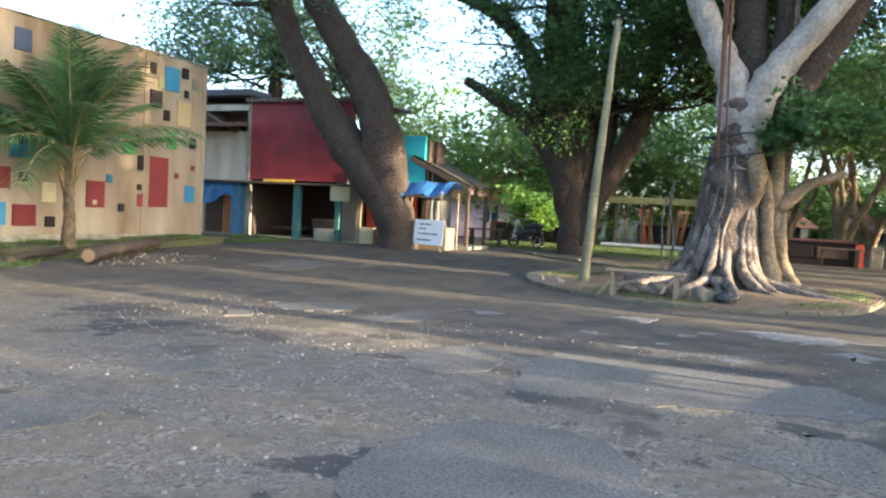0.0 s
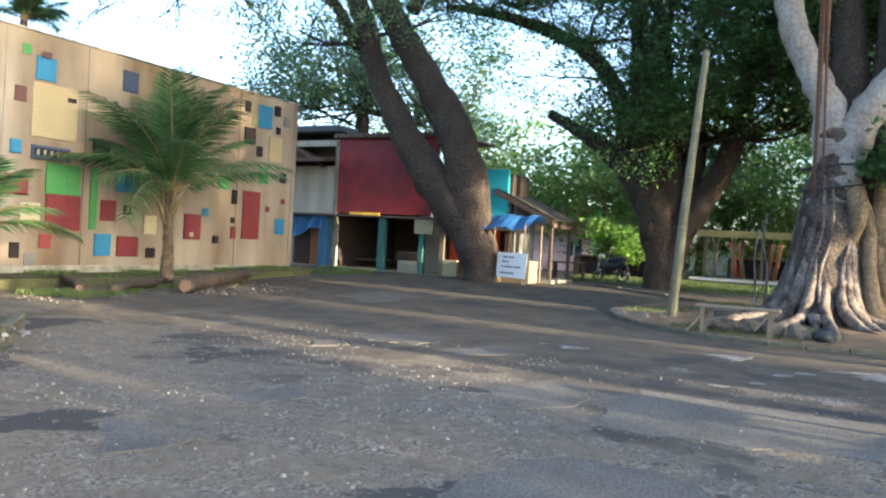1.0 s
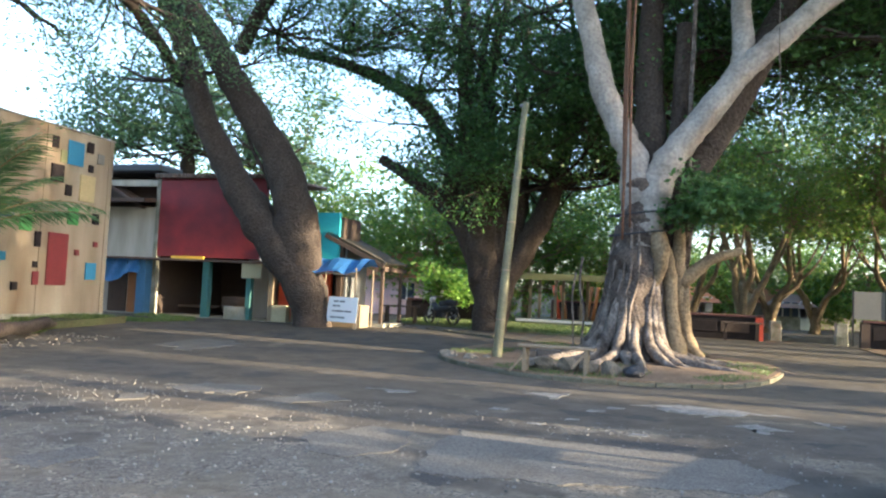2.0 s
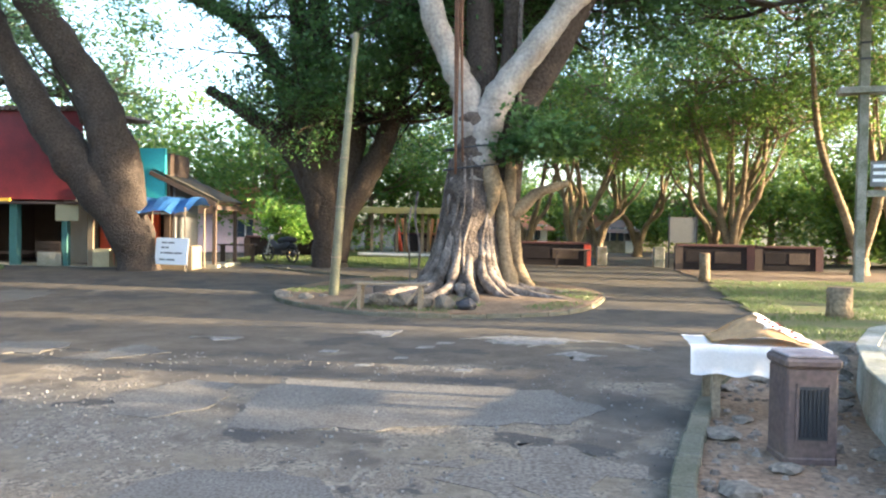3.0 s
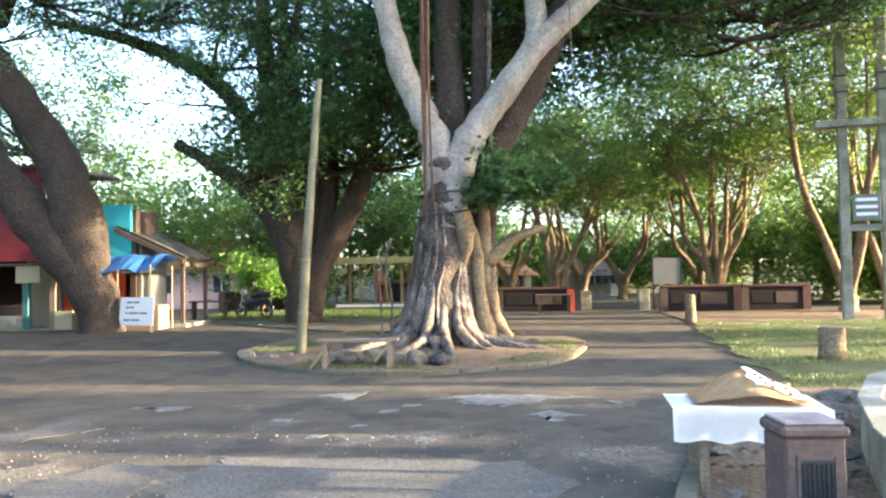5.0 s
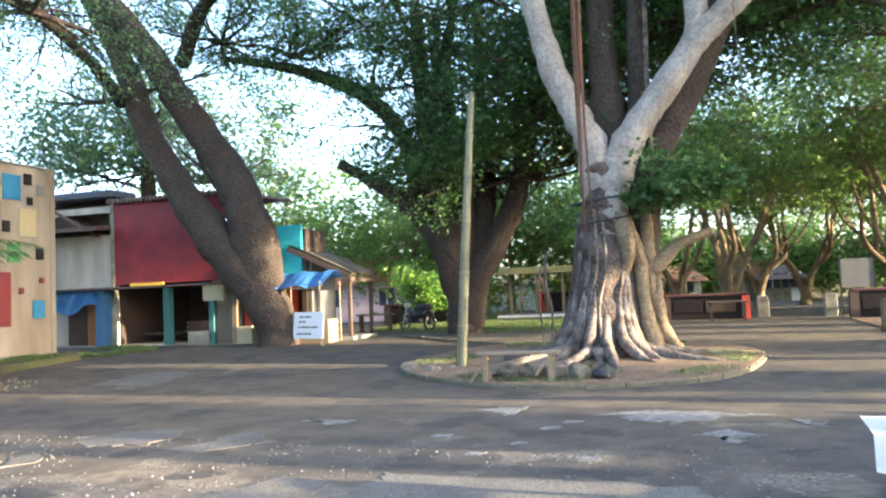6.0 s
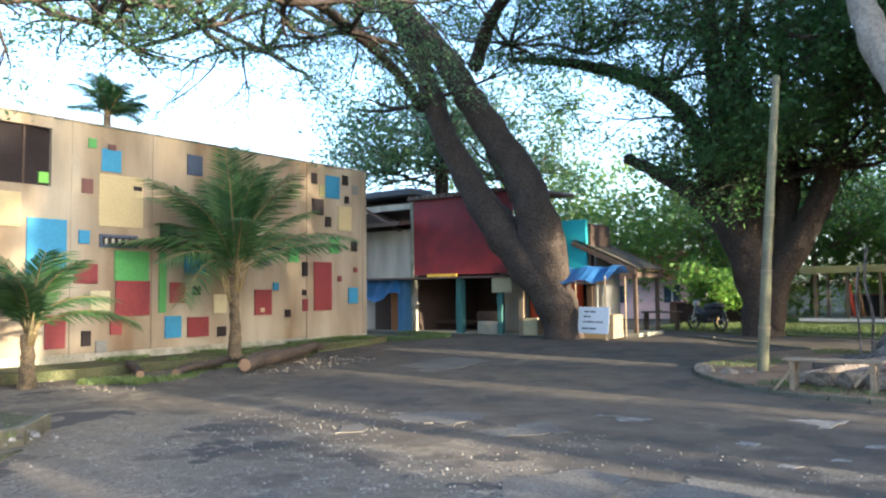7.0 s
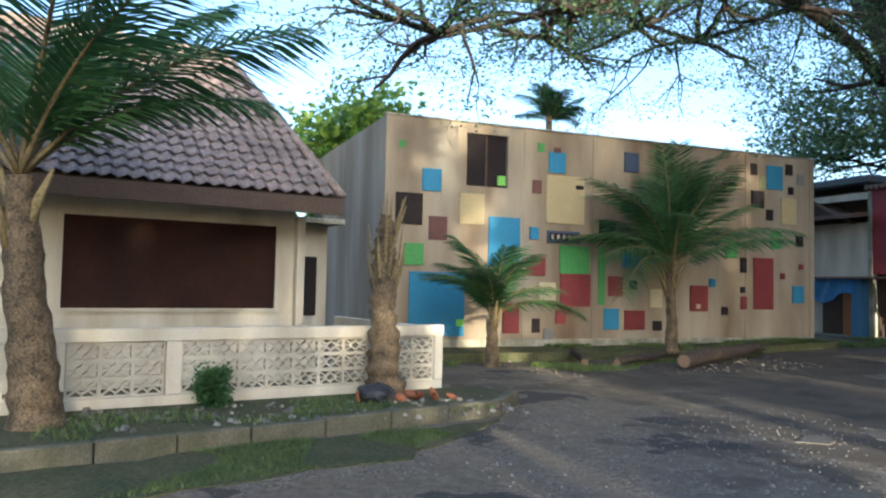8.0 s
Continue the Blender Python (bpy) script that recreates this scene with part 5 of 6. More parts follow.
def palm(label, base, trunk, count, length, seed, droop=(0.5, 1.3), blade=0.55, span=(0, 360), dry=5, blades=34, rise=(-5, 55), extra=()):
    rng = random.Random(seed)
    th = thing("coconut_palm", label, "palm", base)
    p, r = spline(trunk, 8)
    r = [q * (1 + 0.04 * math.sin(i * 2.1)) for i, q in enumerate(r)]
    part("trunk", tube(p, r, 14, 0.15), M["palm_bark"], th, "ringed fibrous trunk", smooth=True)
    top = Vector(trunk[-1][:3])
    for k in range(count):
        a = span[0] + (span[1] - span[0]) * (k + rng.uniform(-0.35, 0.35)) / count
        rib, lf = frond(length * rng.uniform(0.8, 1.1), rng.uniform(*droop), rng, blades, blade)
        m = pose(*top, 0, 0, a) @ pose(0, 0, 0, rng.uniform(-12, 12), -rng.uniform(*rise), 0)
        f = part("frond", rib, None, th, m=m)
        part("leaflet", lf, None, f)
    for a, up, ln, dr in extra:
        rib, lf = frond(ln, dr, rng, blades + 16, blade * 1.1)
        part("leaflet", lf, None, part("frond", rib, None, th, m=pose(*top, 0, 0, a) @ pose(0, 0, 0, 0, -up, 0)))
    for k in range(dry):
        a = radians(rng.uniform(0, 360))
        z = top.z * rng.uniform(0.75, 1.0)
        rr = trunk[-1][3]
        part("frond_base", tube([(top.x + math.cos(a) * rr * 0.6, top.y + math.sin(a) * rr * 0.6, z - 0.25), (top.x + math.cos(a) * rr * 1.5, top.y + math.sin(a) * rr * 1.5, z + 0.15), (top.x + math.cos(a) * rr * 2.6, top.y + math.sin(a) * rr * 2.6, z + 0.5)], [0.07, 0.05, 0.02], 6), M["palm_dry"], th, "dry cut frond base", smooth=True)
    return th


palm("young coconut palm with ragged fronds before the hall", (-16.5, 15.2, 0.3), [(0, 0, -0.2, 0.2), (0.03, 0, 0.6, 0.15), (0, 0, 1.3, 0.14), (-0.02, 0, 2.1, 0.16)], 30, 3.6, 21, (0.4, 1.15), 0.75, rise=(8, 84), blades=44)
palm("small coconut palm on the earth bed", (-15.35, 9.15, 0.1), [(0, 0, -0.2, 0.2), (0.05, 0, 0.4, 0.14), (0, 0, 1.0, 0.12)], 15, 2.3, 22, (0.7, 1.4), 0.55, dry=3, rise=(22, 80))
palm("tall coconut palm with a thick scarred trunk by the kerb", (-9.15, 0.42, 0.1), [(0, 0, -0.2, 0.36), (-0.02, 0.0, 0.5, 0.27), (0, -0.1, 1.3, 0.24), (0, -0.2, 2.2, 0.2), (0, -0.25, 2.9, 0.15)], 8, 3.6, 23, (0.45, 0.85), 0.85, blades=56, rise=(28, 74), extra=((66, 30, 3.9, 0.62), (62, 58, 4.2, 0.5), (100, 48, 3.6, 0.6)))
palm("bushy palm crown showing over the hall roof", (-26.5, 17.0, 0), [(0, 0, 0, 0.2), (0.1, 0, 4, 0.16), (0, 0, 8.7, 0.14)], 22, 1.7, 24, (0.4, 1.2), 0.5, dry=0, rise=(10, 85))


def dead_palm():
    th = thing("palm_stump", "dead headless palm trunk with ragged fibres", "palm", (-10.6, 5.05, 0.14))
    p, r = spline([(0, 0, -0.2, 0.42), (0, 0, 0.15, 0.3), (-0.02, -0.02, 0.9, 0.21), (-0.06, -0.02, 1.7, 0.19), (-0.1, 0, 2.4, 0.17), (-0.1, 0, 2.8, 0.08)], 10)
    r = [q * (1 + 0.12 * math.sin(i * 1.9)) for i, q in enumerate(r)]
    part("trunk", tube(p, r, 14, 0.25), M["palm_bark"], th, "brown scaly trunk", smooth=True)
    rng = random.Random(8)
    for k in range(22):
        a, z = rng.uniform(0, 6.28), rng.uniform(1.5, 2.6)
        part("fibre", tube([(-0.08 + math.cos(a) * 0.12, math.sin(a) * 0.12, z), (-0.08 + math.cos(a) * 0.24, math.sin(a) * 0.24, z + 0.35), (-0.08 + math.cos(a) * 0.3, math.sin(a) * 0.3, z + rng.uniform(0.5, 0.9))], [0.035, 0.022, 0.006], 5), M["palm_dry"], th)
    return th


dead_palm()


# ---- island things ----
def leaning_pole():
    th = thing("leaning_pole", "leaning weathered wooden pole on the island", "pole", (-3.52, 18.55, 0.05))
    p, r = spline([(0, 0, -0.2, 0.12), (0.1, 0.25, 2.2, 0.105), (0.22, 0.5, 4.5, 0.09), (0.32, 0.75, 6.45, 0.075)], 8)
    part("shaft", tube(p, r, 10, 0.06), M["bamboo"], th, "greenish bamboo shaft", smooth=True)
    for i in range(4, len(p) - 1, 4):
        part("joint", tube([p[i] - Vector((0, 0, 0.02)), p[i] + Vector((0, 0, 0.02))], [r[i] * 1.12] * 2, 10), M["wood"], th)
    part("bracket", box(0.18, 0.7, 6.33, 0.36, 0.78, 6.42, 0.01), M["slate"], th)
    return th


leaning_pole()


def wooden_bench():
    th = thing("wooden_bench", "rough grey wooden bench with braced legs", "bench", (-1.78, 16.3, 0.1))
    part("seat", box(-0.78, -0.2, 0.5, 0.78, 0.2, 0.55, 0.008), M["wood"], th)
    for x in (-0.62, 0.62):
        for y in (-0.15, 0.15):
            part("leg", box(x - 0.04, y - 0.03, -0.12, x + 0.04, y + 0.03, 0.5), M["wood"], th)
        part("cross_rail", box(x - 0.03, -0.15, 0.38, x + 0.03, 0.15, 0.46), M["wood"], th)
    part("brace", box(-0.02, -0.02, 0, 0.02, 0.02, 0.5), M["wood"], th, m=pose(-0.98 + 0.06, -0.19, -0.02, 0, 38, 0))
    part("brace", box(-0.02, -0.02, 0, 0.02, 0.02, 0.4), M["wood"], th, m=pose(0.35, -0.19, 0.12, 0, 38, 0))
    return th


wooden_bench()


def rock_mesh(seed, r=1.0, sub=2, mat_="stone"):
    bm = bmesh.new()
    bmesh.ops.create_icosphere(bm, subdivisions=sub, radius=r)
    off = Vector((seed * 3.7, seed * 1.3, 0))
    for v in bm.verts:
        n = v.co.normalized()
        v.co = v.co * (1 + 0.35 * noise.noise(n * 1.3 + off) + 0.15 * noise.noise(n * 3.1 + off))
        v.co.z *= 0.72
    return finish("rock", bm, M[mat_])


ROCKS = [rock_mesh(s) for s in range(6)]


def rock(x, y, z, sx, sy, sz, k, label, rz=0):
    ob = new("rock", ROCKS[k % 6])
    ob.matrix_world = pose(x, y, z, 0, 0, rz) @ Matrix.Diagonal((sx, sy, sz, 1))
    return tagged(ob, label, "rock")


for x, y, s, k in ((-4.55, 18.15, 0.2, 0), (-4.0, 17.9, 0.16, 1), (-3.7, 18.35, 0.1, 2), (-4.8, 18.6, 0.18, 3)):
    rock(x, y, 0.14, s * 1.2, s, s, k, "tan rock lying on the island edge", 40 * k)
for x, y, sx, sz, k in ((-2.05, 16.75, 0.26, 0.22, 0), (-1.6, 16.8, 0.24, 0.24, 1), (-1.15, 16.75, 0.22, 0.24, 2), (-0.7, 16.6, 0.24, 0.26, 3), (-2.4, 17.0, 0.2, 0.15, 4)):
    rock(x, y, 0.22, sx, 0.2, sz, k, "squarish stone block behind the wooden bench", 25 * k)


def dark_box(name, x, y, z, w, d, h, label, rz=0, key="darkmetal"):
    bm = box(-w / 2, -d / 2, 0, w / 2, d / 2, h, 0.02)
    ob = solid(name, bm, M[key], label, name)
    ob.matrix_world = pose(x, y, z, 0, 0, rz)
    return ob


dark_box("crate", -2.35, 19.1, 0.12, 0.6, 0.35, 0.26, "black crate beside the fig roots", 12)
bag = new("plastic_bag", rock_mesh(9, 0.2, 3, "ink"))
bag.matrix_world = pose(-0.25, 16.5, 0.2)
tagged(bag, "crumpled black plastic bag on the island", "bag")
bag2 = new("plastic_bag", rock_mesh(12, 0.26, 3, "ink"))
bag2.matrix_world = pose(-10.0, 4.75, 0.24)
tagged(bag2, "crumpled black bag by the dead palm", "bag")


# ---- roadside: bin, cloth-covered table, platform ----
def litter_bin():
    th = thing("litter_bin", "square purple-brown concrete litter bin with a pale lid", "bin", (2.86, 6.82, 0.06), 2)
    part("body", box(-0.185, -0.18, 0.0, 0.185, 0.18, 0.70, 0.015), M["bin"], th)
    part("foot", box(-0.195, -0.19, -0.05, 0.195, 0.19, 0.07, 0.03), M["bin"], th)
    part("rim", box(-0.205, -0.2, 0.702, 0.205, 0.2, 0.775, 0.02), M["bin"], th)
    part("lid", box(-0.18, -0.175, 0.777, 0.18, 0.175, 0.8, 0.008), M["bin_top"], th, "pale scuffed lid")
    g = part("grille", box(-0.1, -0.186, 0.18, 0.11, -0.181, 0.57), M["ink"], th, "black slotted front panel")
    for k in range(7):
        part("slat", box(-0.09 + k * 0.029, -0.195, 0.2, -0.078 + k * 0.029, -0.187, 0.55), M["darkmetal"], g)
    for a in ((-0.12, 0.16, -0.1, 0.59), (0.11, 0.16, 0.13, 0.59)):
        part("grille_edge", box(a[0], -0.192, a[1], a[2], -0.181, a[3]), M["bin"], g)
    return th


litter_bin()


def table():
    th = thing("table", "rough wooden street table", "table", (2.98, 8.3, -0.02), -6)
    part("tabletop", box(-0.48, -0.36, 0.68, 0.48, 0.36, 0.72, 0.006), M["wood"], th)
    for x in (-0.4, 0.4):
        for y in (-0.3, 0.3):
            part("leg", box(x - 0.035, y - 0.035, -0.1, x + 0.035, y + 0.035, 0.68), M["wood"], th)
    part("brace", box(-0.02, -0.015, 0, 0.02, 0.015, 0.3), M["wood"], th, m=pose(-0.37, -0.3, 0.42, 0, 40, 0))
    bm = bmesh.new()
    nx, ny = 26, 16
    G = []
    for j in range(ny + 1):
        row = []
        for i in range(nx + 1):
            u, v = -0.8 + 1.5 * i / nx, 0.4 - (1.04 + 0.012 * math.sin(i * 0.9)) * j / ny
            z = 0.737 + 0.008 * noise.noise(Vector((u * 5, v * 5, 1)))
            y = v
            if v < -0.38:
                z -= (-0.38 - v) * 0.98
                y = -0.385 - 0.012 * (1 + math.sin(u * 14)) * (-0.38 - v) * 5
            row.append(bm.verts.new((u, y, z)))
        G.append(row)
    for a, b in zip(G, G[1:]):
        for i in range(nx):
            bm.faces.new((a[i], a[i + 1], b[i + 1], b[i]))
    bmesh.ops.solidify(bm, geom=bm.faces[:], thickness=0.006)
    cl = solid("tablecloth", bm, M["cloth"], "white sacking spread over the street table", "cloth", smooth=True)
    cl.matrix_world = th.matrix_world @ Matrix.Diagonal((0.8, 1, 1, 1))
    # crumpled tarpaulin heap with a raised fold
    bm = bmesh.new()
    G = []
    for j in range(13):
        row = []
        for i in range(21):
            u, v = i / 20, j / 12
            h = 0.21 * math.exp(-((u - 0.5) / 0.32) ** 2) * (0.35 + 0.65 * v) + 0.05 * noise.noise(Vector((u * 4, v * 4, 3)))
            row.append(bm.verts.new((-0.55 + 1.15 * u, -0.25 + 0.6 * v, 0.755 + max(h * (1 - abs(2 * u - 1) ** 6), 0))))
        G.append(row)
    for a, b in zip(G, G[1:]):
        for i in range(20):
            bm.faces.new((a[i], a[i + 1], b[i + 1], b[i]))
    bmesh.ops.solidify(bm, geom=bm.faces[:], thickness=0.006)
    hp = solid("folded_tarpaulin", bm, M["tan"], "tan tarpaulin bunched up on the table", "tarpaulin", smooth=True)
    hp.matrix_world = th.matrix_world @ Matrix.Diagonal((0.8, 1, 1, 1))
    sk = thing("sack", "white printed sack with red spots on the table", "sack", (0, 0, 0))
    sk.matrix_world = th.matrix_world.copy()
    def heap(u, v):
        h = 0.21 * math.exp(-((u - 0.5) / 0.32) ** 2) * (0.35 + 0.65 * v) + 0.05 * noise.noise(Vector((u * 4, v * 4, 3)))
        return (0.8 * (-0.55 + 1.15 * u), -0.25 + 0.6 * v, 0.755 + max(h * (1 - abs(2 * u - 1) ** 6), 0))

    bm = bmesh.new()
    G = []
    for j in range(9):
        row = []
        for i in range(11):
            u, v = 0.52 + 0.46 * i / 10 + 0.03 * math.sin(j * 1.3), 0.3 + 0.72 * j / 8
            p = heap(min(u, 1.0), min(v, 1.0))
            row.append(bm.verts.new((p[0] + max(u - 1, 0) * 0.9, p[1] + max(v - 1, 0) * 0.5, p[2] + 0.018 + 0.02 * noise.noise(Vector((u * 7, v * 7, 5))) - max(u - 1, 0) * 0.5)))
        G.append(row)
    for a, b in zip(G, G[1:]):
        for i in range(10):
            bm.faces.new((a[i], a[i + 1], b[i + 1], b[i]))
    bmesh.ops.solidify(bm, geom=bm.faces[:], thickness=0.006)
    part("body", bm, M["cloth"], sk, smooth=True)
    rg = random.Random(2)
    for k in range(9):
        u, v = 0.6 + 0.11 * (k % 3) + rg.uniform(-0.03, 0.03), 0.36 + 0.2 * (k // 3) + rg.uniform(-0.04, 0.04)
        p = heap(u, v)
        part("spot", tube([(p[0], p[1] - 0.012, p[2] + 0.03), (p[0], p[1] - 0.014, p[2] + 0.034)], [0.02, 0.018], 8), M["red"], sk, "red spot")
    return th


table()
rg = random.Random(31)
for x, y, s, k in ((2.42, 7.35, 0.17, 0), (2.62, 6.45, 0.1, 1), (2.15, 5.9, 0.13, 2), (3.5, 6.9, 0.1, 3), (2.75, 7.9, 0.09, 4), (3.75, 8.6, 0.2, 5), (4.0, 9.2, 0.22, 0), (4.4, 10.3, 0.28, 1), (4.9, 11.6, 0.3, 2), (5.5, 12.4, 0.26, 3), (3.6, 9.9, 0.16, 4), (4.6, 12.3, 0.2, 5), (3.0, 9.3, 0.1, 0), (3.4, 8.0, 0.12, 2)):
    rock(x, y, 0.08, s * rg.uniform(1, 1.4), s, s * rg.uniform(0.45, 0.75), k, "dusty grey brown rock on bare earth", rg.uniform(0, 180))


def platform():
    edge = [(3.3, 2.0), (3.35, 5.0), (3.5, 6.6), (3.85, 8.0), (4.45, 9.6), (5.3, 11.2), (6.4, 12.3), (8.0, 12.9), (12.0, 13.2), (12.0, 2.0)]
    bm = bmesh.new()
    lo = [bm.verts.new((x, y, -0.1)) for x, y in edge]
    hi = [bm.verts.new((x + 0.03, y, 0.52)) for x, y in edge]
    n = len(edge)
    for i in range(n):
        bm.faces.new((lo[i], hi[i], hi[(i + 1) % n], lo[(i + 1) % n]))
    bm.faces.new(hi)
    bmesh.ops.recalc_face_normals(bm, faces=bm.faces[:])
    th = solid("platform", bm, M["concrete"], "low curved concrete platform with mossy side", "platform")
    for (xa, ya), (xb, yb) in zip(edge[:9], edge[1:9]):
        ln = math.hypot(xb - xa, yb - ya)
        part("edge_band", box(0.004, -0.18, 0.523, ln - 0.004, 0.04, 0.56, 0.01), M["concrete"], th, m=pose(xa + 0.03, ya, 0, 0, 0, math.degrees(math.atan2(yb - ya, xb - xa))))
    return th


platform()


def stump(x, y, r, h, label):
    th = thing("tree_stump", label, "stump", (x, y, gz(x, y) + 0.04))
    part("trunk", tube([(0, 0, -0.1), (0, 0, h * 0.3), (0, 0, h)], [r * 1.15, r, r * 0.97], 14, 0.1), M["park_bark"], th, smooth=True)
    part("cut_face", tube([(0, 0, h), (0, 0, h + 0.012)], [r * 0.9, r * 0.88], 14), M["cutwood"], th, "pale sawn top")
    return th


stump(7.45, 17.3, 0.26, 0.62, "short sawn tree stump on the lawn")
stump(6.75, 25.6, 0.16, 0.85, "thin dark stump at the lawn edge")


def utility_frame():
    th = thing("utility_frame", "pair of square concrete poles carrying steel crossbeams", "pole", (11.55, 25.9, gz(0, 26)), -12)
    for x in (0.0, 1.15):
        p = part("pole", box(x - 0.14, -0.14, -0.2, x + 0.14, 0.14, 11.0, 0.02), M["concrete"], th, "pale concrete pole")
        part("collar", box(x - 0.17, -0.17, 7.0, x + 0.17, 0.17, 7.06), M["darkmetal"], p)
        part("collar", box(x - 0.17, -0.17, 7.5, x + 0.17, 0.17, 7.56), M["darkmetal"], p)
    part("crossbeam", box(0.14, -0.08, 2.75, 1.01, 0.08, 2.95, 0.01), M["concrete"], th)
    part("platform_beam", box(-0.75, -0.3, 5.95, 2.1, -0.142, 6.15, 0.01), M["concrete"], th, "heavy transformer beam")
    part("platform_beam", box(-0.75, 0.142, 5.95, 2.1, 0.3, 6.15, 0.01), M["concrete"], th, "heavy transformer beam")
    pl = part("sign_plate", box(0.2, -0.2, 3.05, 0.95, -0.17, 3.85, 0.005), M["slate"], th, "grey enamelled plate")
    for k in range(3):
        part("text_bar", box(0.28, -0.206, 3.2 + 0.22 * k, 0.87, -0.201, 3.3 + 0.22 * k), M["sign"], pl)
    return th


utility_frame()


# ---- fallen logs and rubble by the hall ----
def log(a, b, r, label):
    th = thing("log", label, "log", a)
    d = Vector(b) - Vector(a)
    p, rr = spline([(0, 0, 0, r), (d.x * 0.3, d.y * 0.3, d.z * 0.3 + 0.04, r * 1.05), (d.x * 0.7, d.y * 0.7, d.z * 0.7 - 0.02, r * 0.95), (d.x, d.y, d.z, r * 0.9)], 6)
    part("bark", tube(p, rr, 14, 0.1), M["bark"], th, smooth=True)
    n = d.normalized()
    part("cut_end", tube([-n * 0.012, n * 0.005], [r * 0.88, r * 0.9], 14), M["cutwood"], th, "pale sawn end with dark heart")
    part("cut_end", tube([d - n * 0.005, d + n * 0.012], [r * 0.8, r * 0.78], 14), M["cutwood"], th, "pale sawn end")
    return th


log((-13.85, 13.45, 0.2), (-15.9, 17.6, 0.32), 0.17, "thick felled log lying at the yard edge")
log((-14.6, 12.1, 0.1), (-15.6, 14.3, 0.22), 0.1, "thin felled log among rubble")
log((-14.9, 11.4, 0.1), (-16.2, 11.9, 0.25), 0.1, "short felled log among rubble")
log((-16.3, 17.8, 0.14), (-17.5, 20.3, 0.2), 0.09, "thin pale branch lying by the bed")


def rubble(name, n, area, size, seed, label, material="gravel", lift=0.0, within=None):
    rng = np.random.default_rng(seed)
    V, Fc = [], []
    for k in range(n):
        x, y = rng.uniform(area[0], area[1]), rng.uniform(area[2], area[3])
        if within and not inside(x, y, within):
            continue
        s = size * rng.uniform(0.35, 1.0) ** 1.5
        z = gz(x, y) + lift
        a = rng.uniform(0, 6.28)
        b = len(V)
        ring = [(math.cos(a + q * 1.257) * s * rng.uniform(0.7, 1.2), math.sin(a + q * 1.257) * s * rng.uniform(0.6, 1.1)) for q in range(5)]
        V += [(x + u, y + v, z - 0.01) for u, v in ring] + [(x + u * 0.6, y + v * 0.6, z + s * rng.uniform(0.4, 0.7)) for u, v in ring]
        Fc += [(b + q, b + (q + 1) % 5, b + 5 + (q + 1) % 5, b + 5 + q) for q in range(5)] + [tuple(b + 5 + q for q in range(5))]
    return tagged(new(name, mesh_from(name, V, Fc, M[material])), label, "rubble", kind="stuff")


rubble("gravel", 4200, (-9, 2.2, 2.0, 11.0), 0.022, 1, "loose pale gravel over the worn asphalt")
rubble("gravel", 420, (-5, 1.5, 3.0, 8.5), 0.034, 2, "coarser loose stones on the yard")
rubble("rubble", 480, (-16.6, -13.2, 9.5, 18.0), 0.06, 3, "rubble and wood chips along the bed", "stone")
rubble("rubble", 1500, (1.9, 5.6, 4.0, 13.0), 0.055, 4, "small stones on bare earth", "earthstone", 0.06, SOIL)
rubble("rubble", 250, (-10.2, -8.5, 0.5, 6.5), 0.07, 5, "broken bits on the earth strip", lift=0.16)


# ---- grass ----
def grass(name, poly, n, h, seed, lift, label, patchy=0.0, material="grass"):
    rng = np.random.default_rng(seed)
    xs, ys = [p[0] for p in poly], [p[1] for p in poly]
    P = []
    while len(P) < n:
        x, y = rng.uniform(min(xs), max(xs)), rng.uniform(min(ys), max(ys))
        if inside(x, y, poly) and noise.noise(Vector((x * 0.6, y * 0.6, seed))) > patchy:
            P.append((x, y, gz(x, y) + lift))
    P = np.array(P)
    a = rng.uniform(0, 6.28, n)
    s = h * rng.uniform(0.5, 1.4, n)
    w = np.stack([np.cos(a), np.sin(a), np.zeros(n)], 1) * (s * 0.16)[:, None]
    tip = P + np.stack([rng.normal(0, 0.4, n) * s, rng.normal(0, 0.4, n) * s, s], 1)
    V = np.stack([P - w, P + w, tip], 1).reshape(-1, 3)
    me = bpy.data.meshes.new(name)
    me.vertices.add(3 * n)
    me.vertices.foreach_set("co", V.ravel())
    me.loops.add(3 * n)
    me.loops.foreach_set("vertex_index", np.arange(3 * n))
    me.polygons.add(n)
    me.polygons.foreach_set("loop_start", np.arange(n) * 3)
    me.update(calc_edges=True)
    me.materials.append(M[material])
    return tagged(new(name, me), label, "grass", kind="stuff")


grass("grass", [(x * 0.97 - 0.03, 19.95 + (y - 19.95) * 0.97) for x, y in ISL], 7000, 0.055, 1, 0.1, "patchy short grass on the island", 0.1)
grass("grass", [(5.3, 13.5), (5.7, 16.0), (6.4, 23.0), (6.9, 25.5), (22.0, 27.0), (22.0, 13.5)], 60000, 0.05, 2, 0.05, "sunlit short grass on the park lawn", -0.25)
grass("grass", [(-5.7, -3.0), (-6.3, 1.3), (-7.1, 4.0), (-8.8, 6.0), (-8.3, 2.7), (-7.7, 0.3), (-7.3, -3.0)], 8000, 0.04, 3, 0.02, "thin weeds along the kerb", -0.05)
grass("grass", [(-11.0, 31.8), (-6.0, 29.9), (-2.7, 29.2), (-1.0, 34.0), (-2.0, 45.0), (-12.0, 45.0)], 30000, 0.12, 4, 0.04, "green grass behind the motorbike", -0.4)
grass("weeds", [(-18.0, 12.0), (-16.4, 12.2), (-16.6, 16.0), (-16.9, 22.0), (-18.0, 22.3)], 4000, 0.09, 5, 0.22, "dark weeds on the bed along the hall", 0.0)
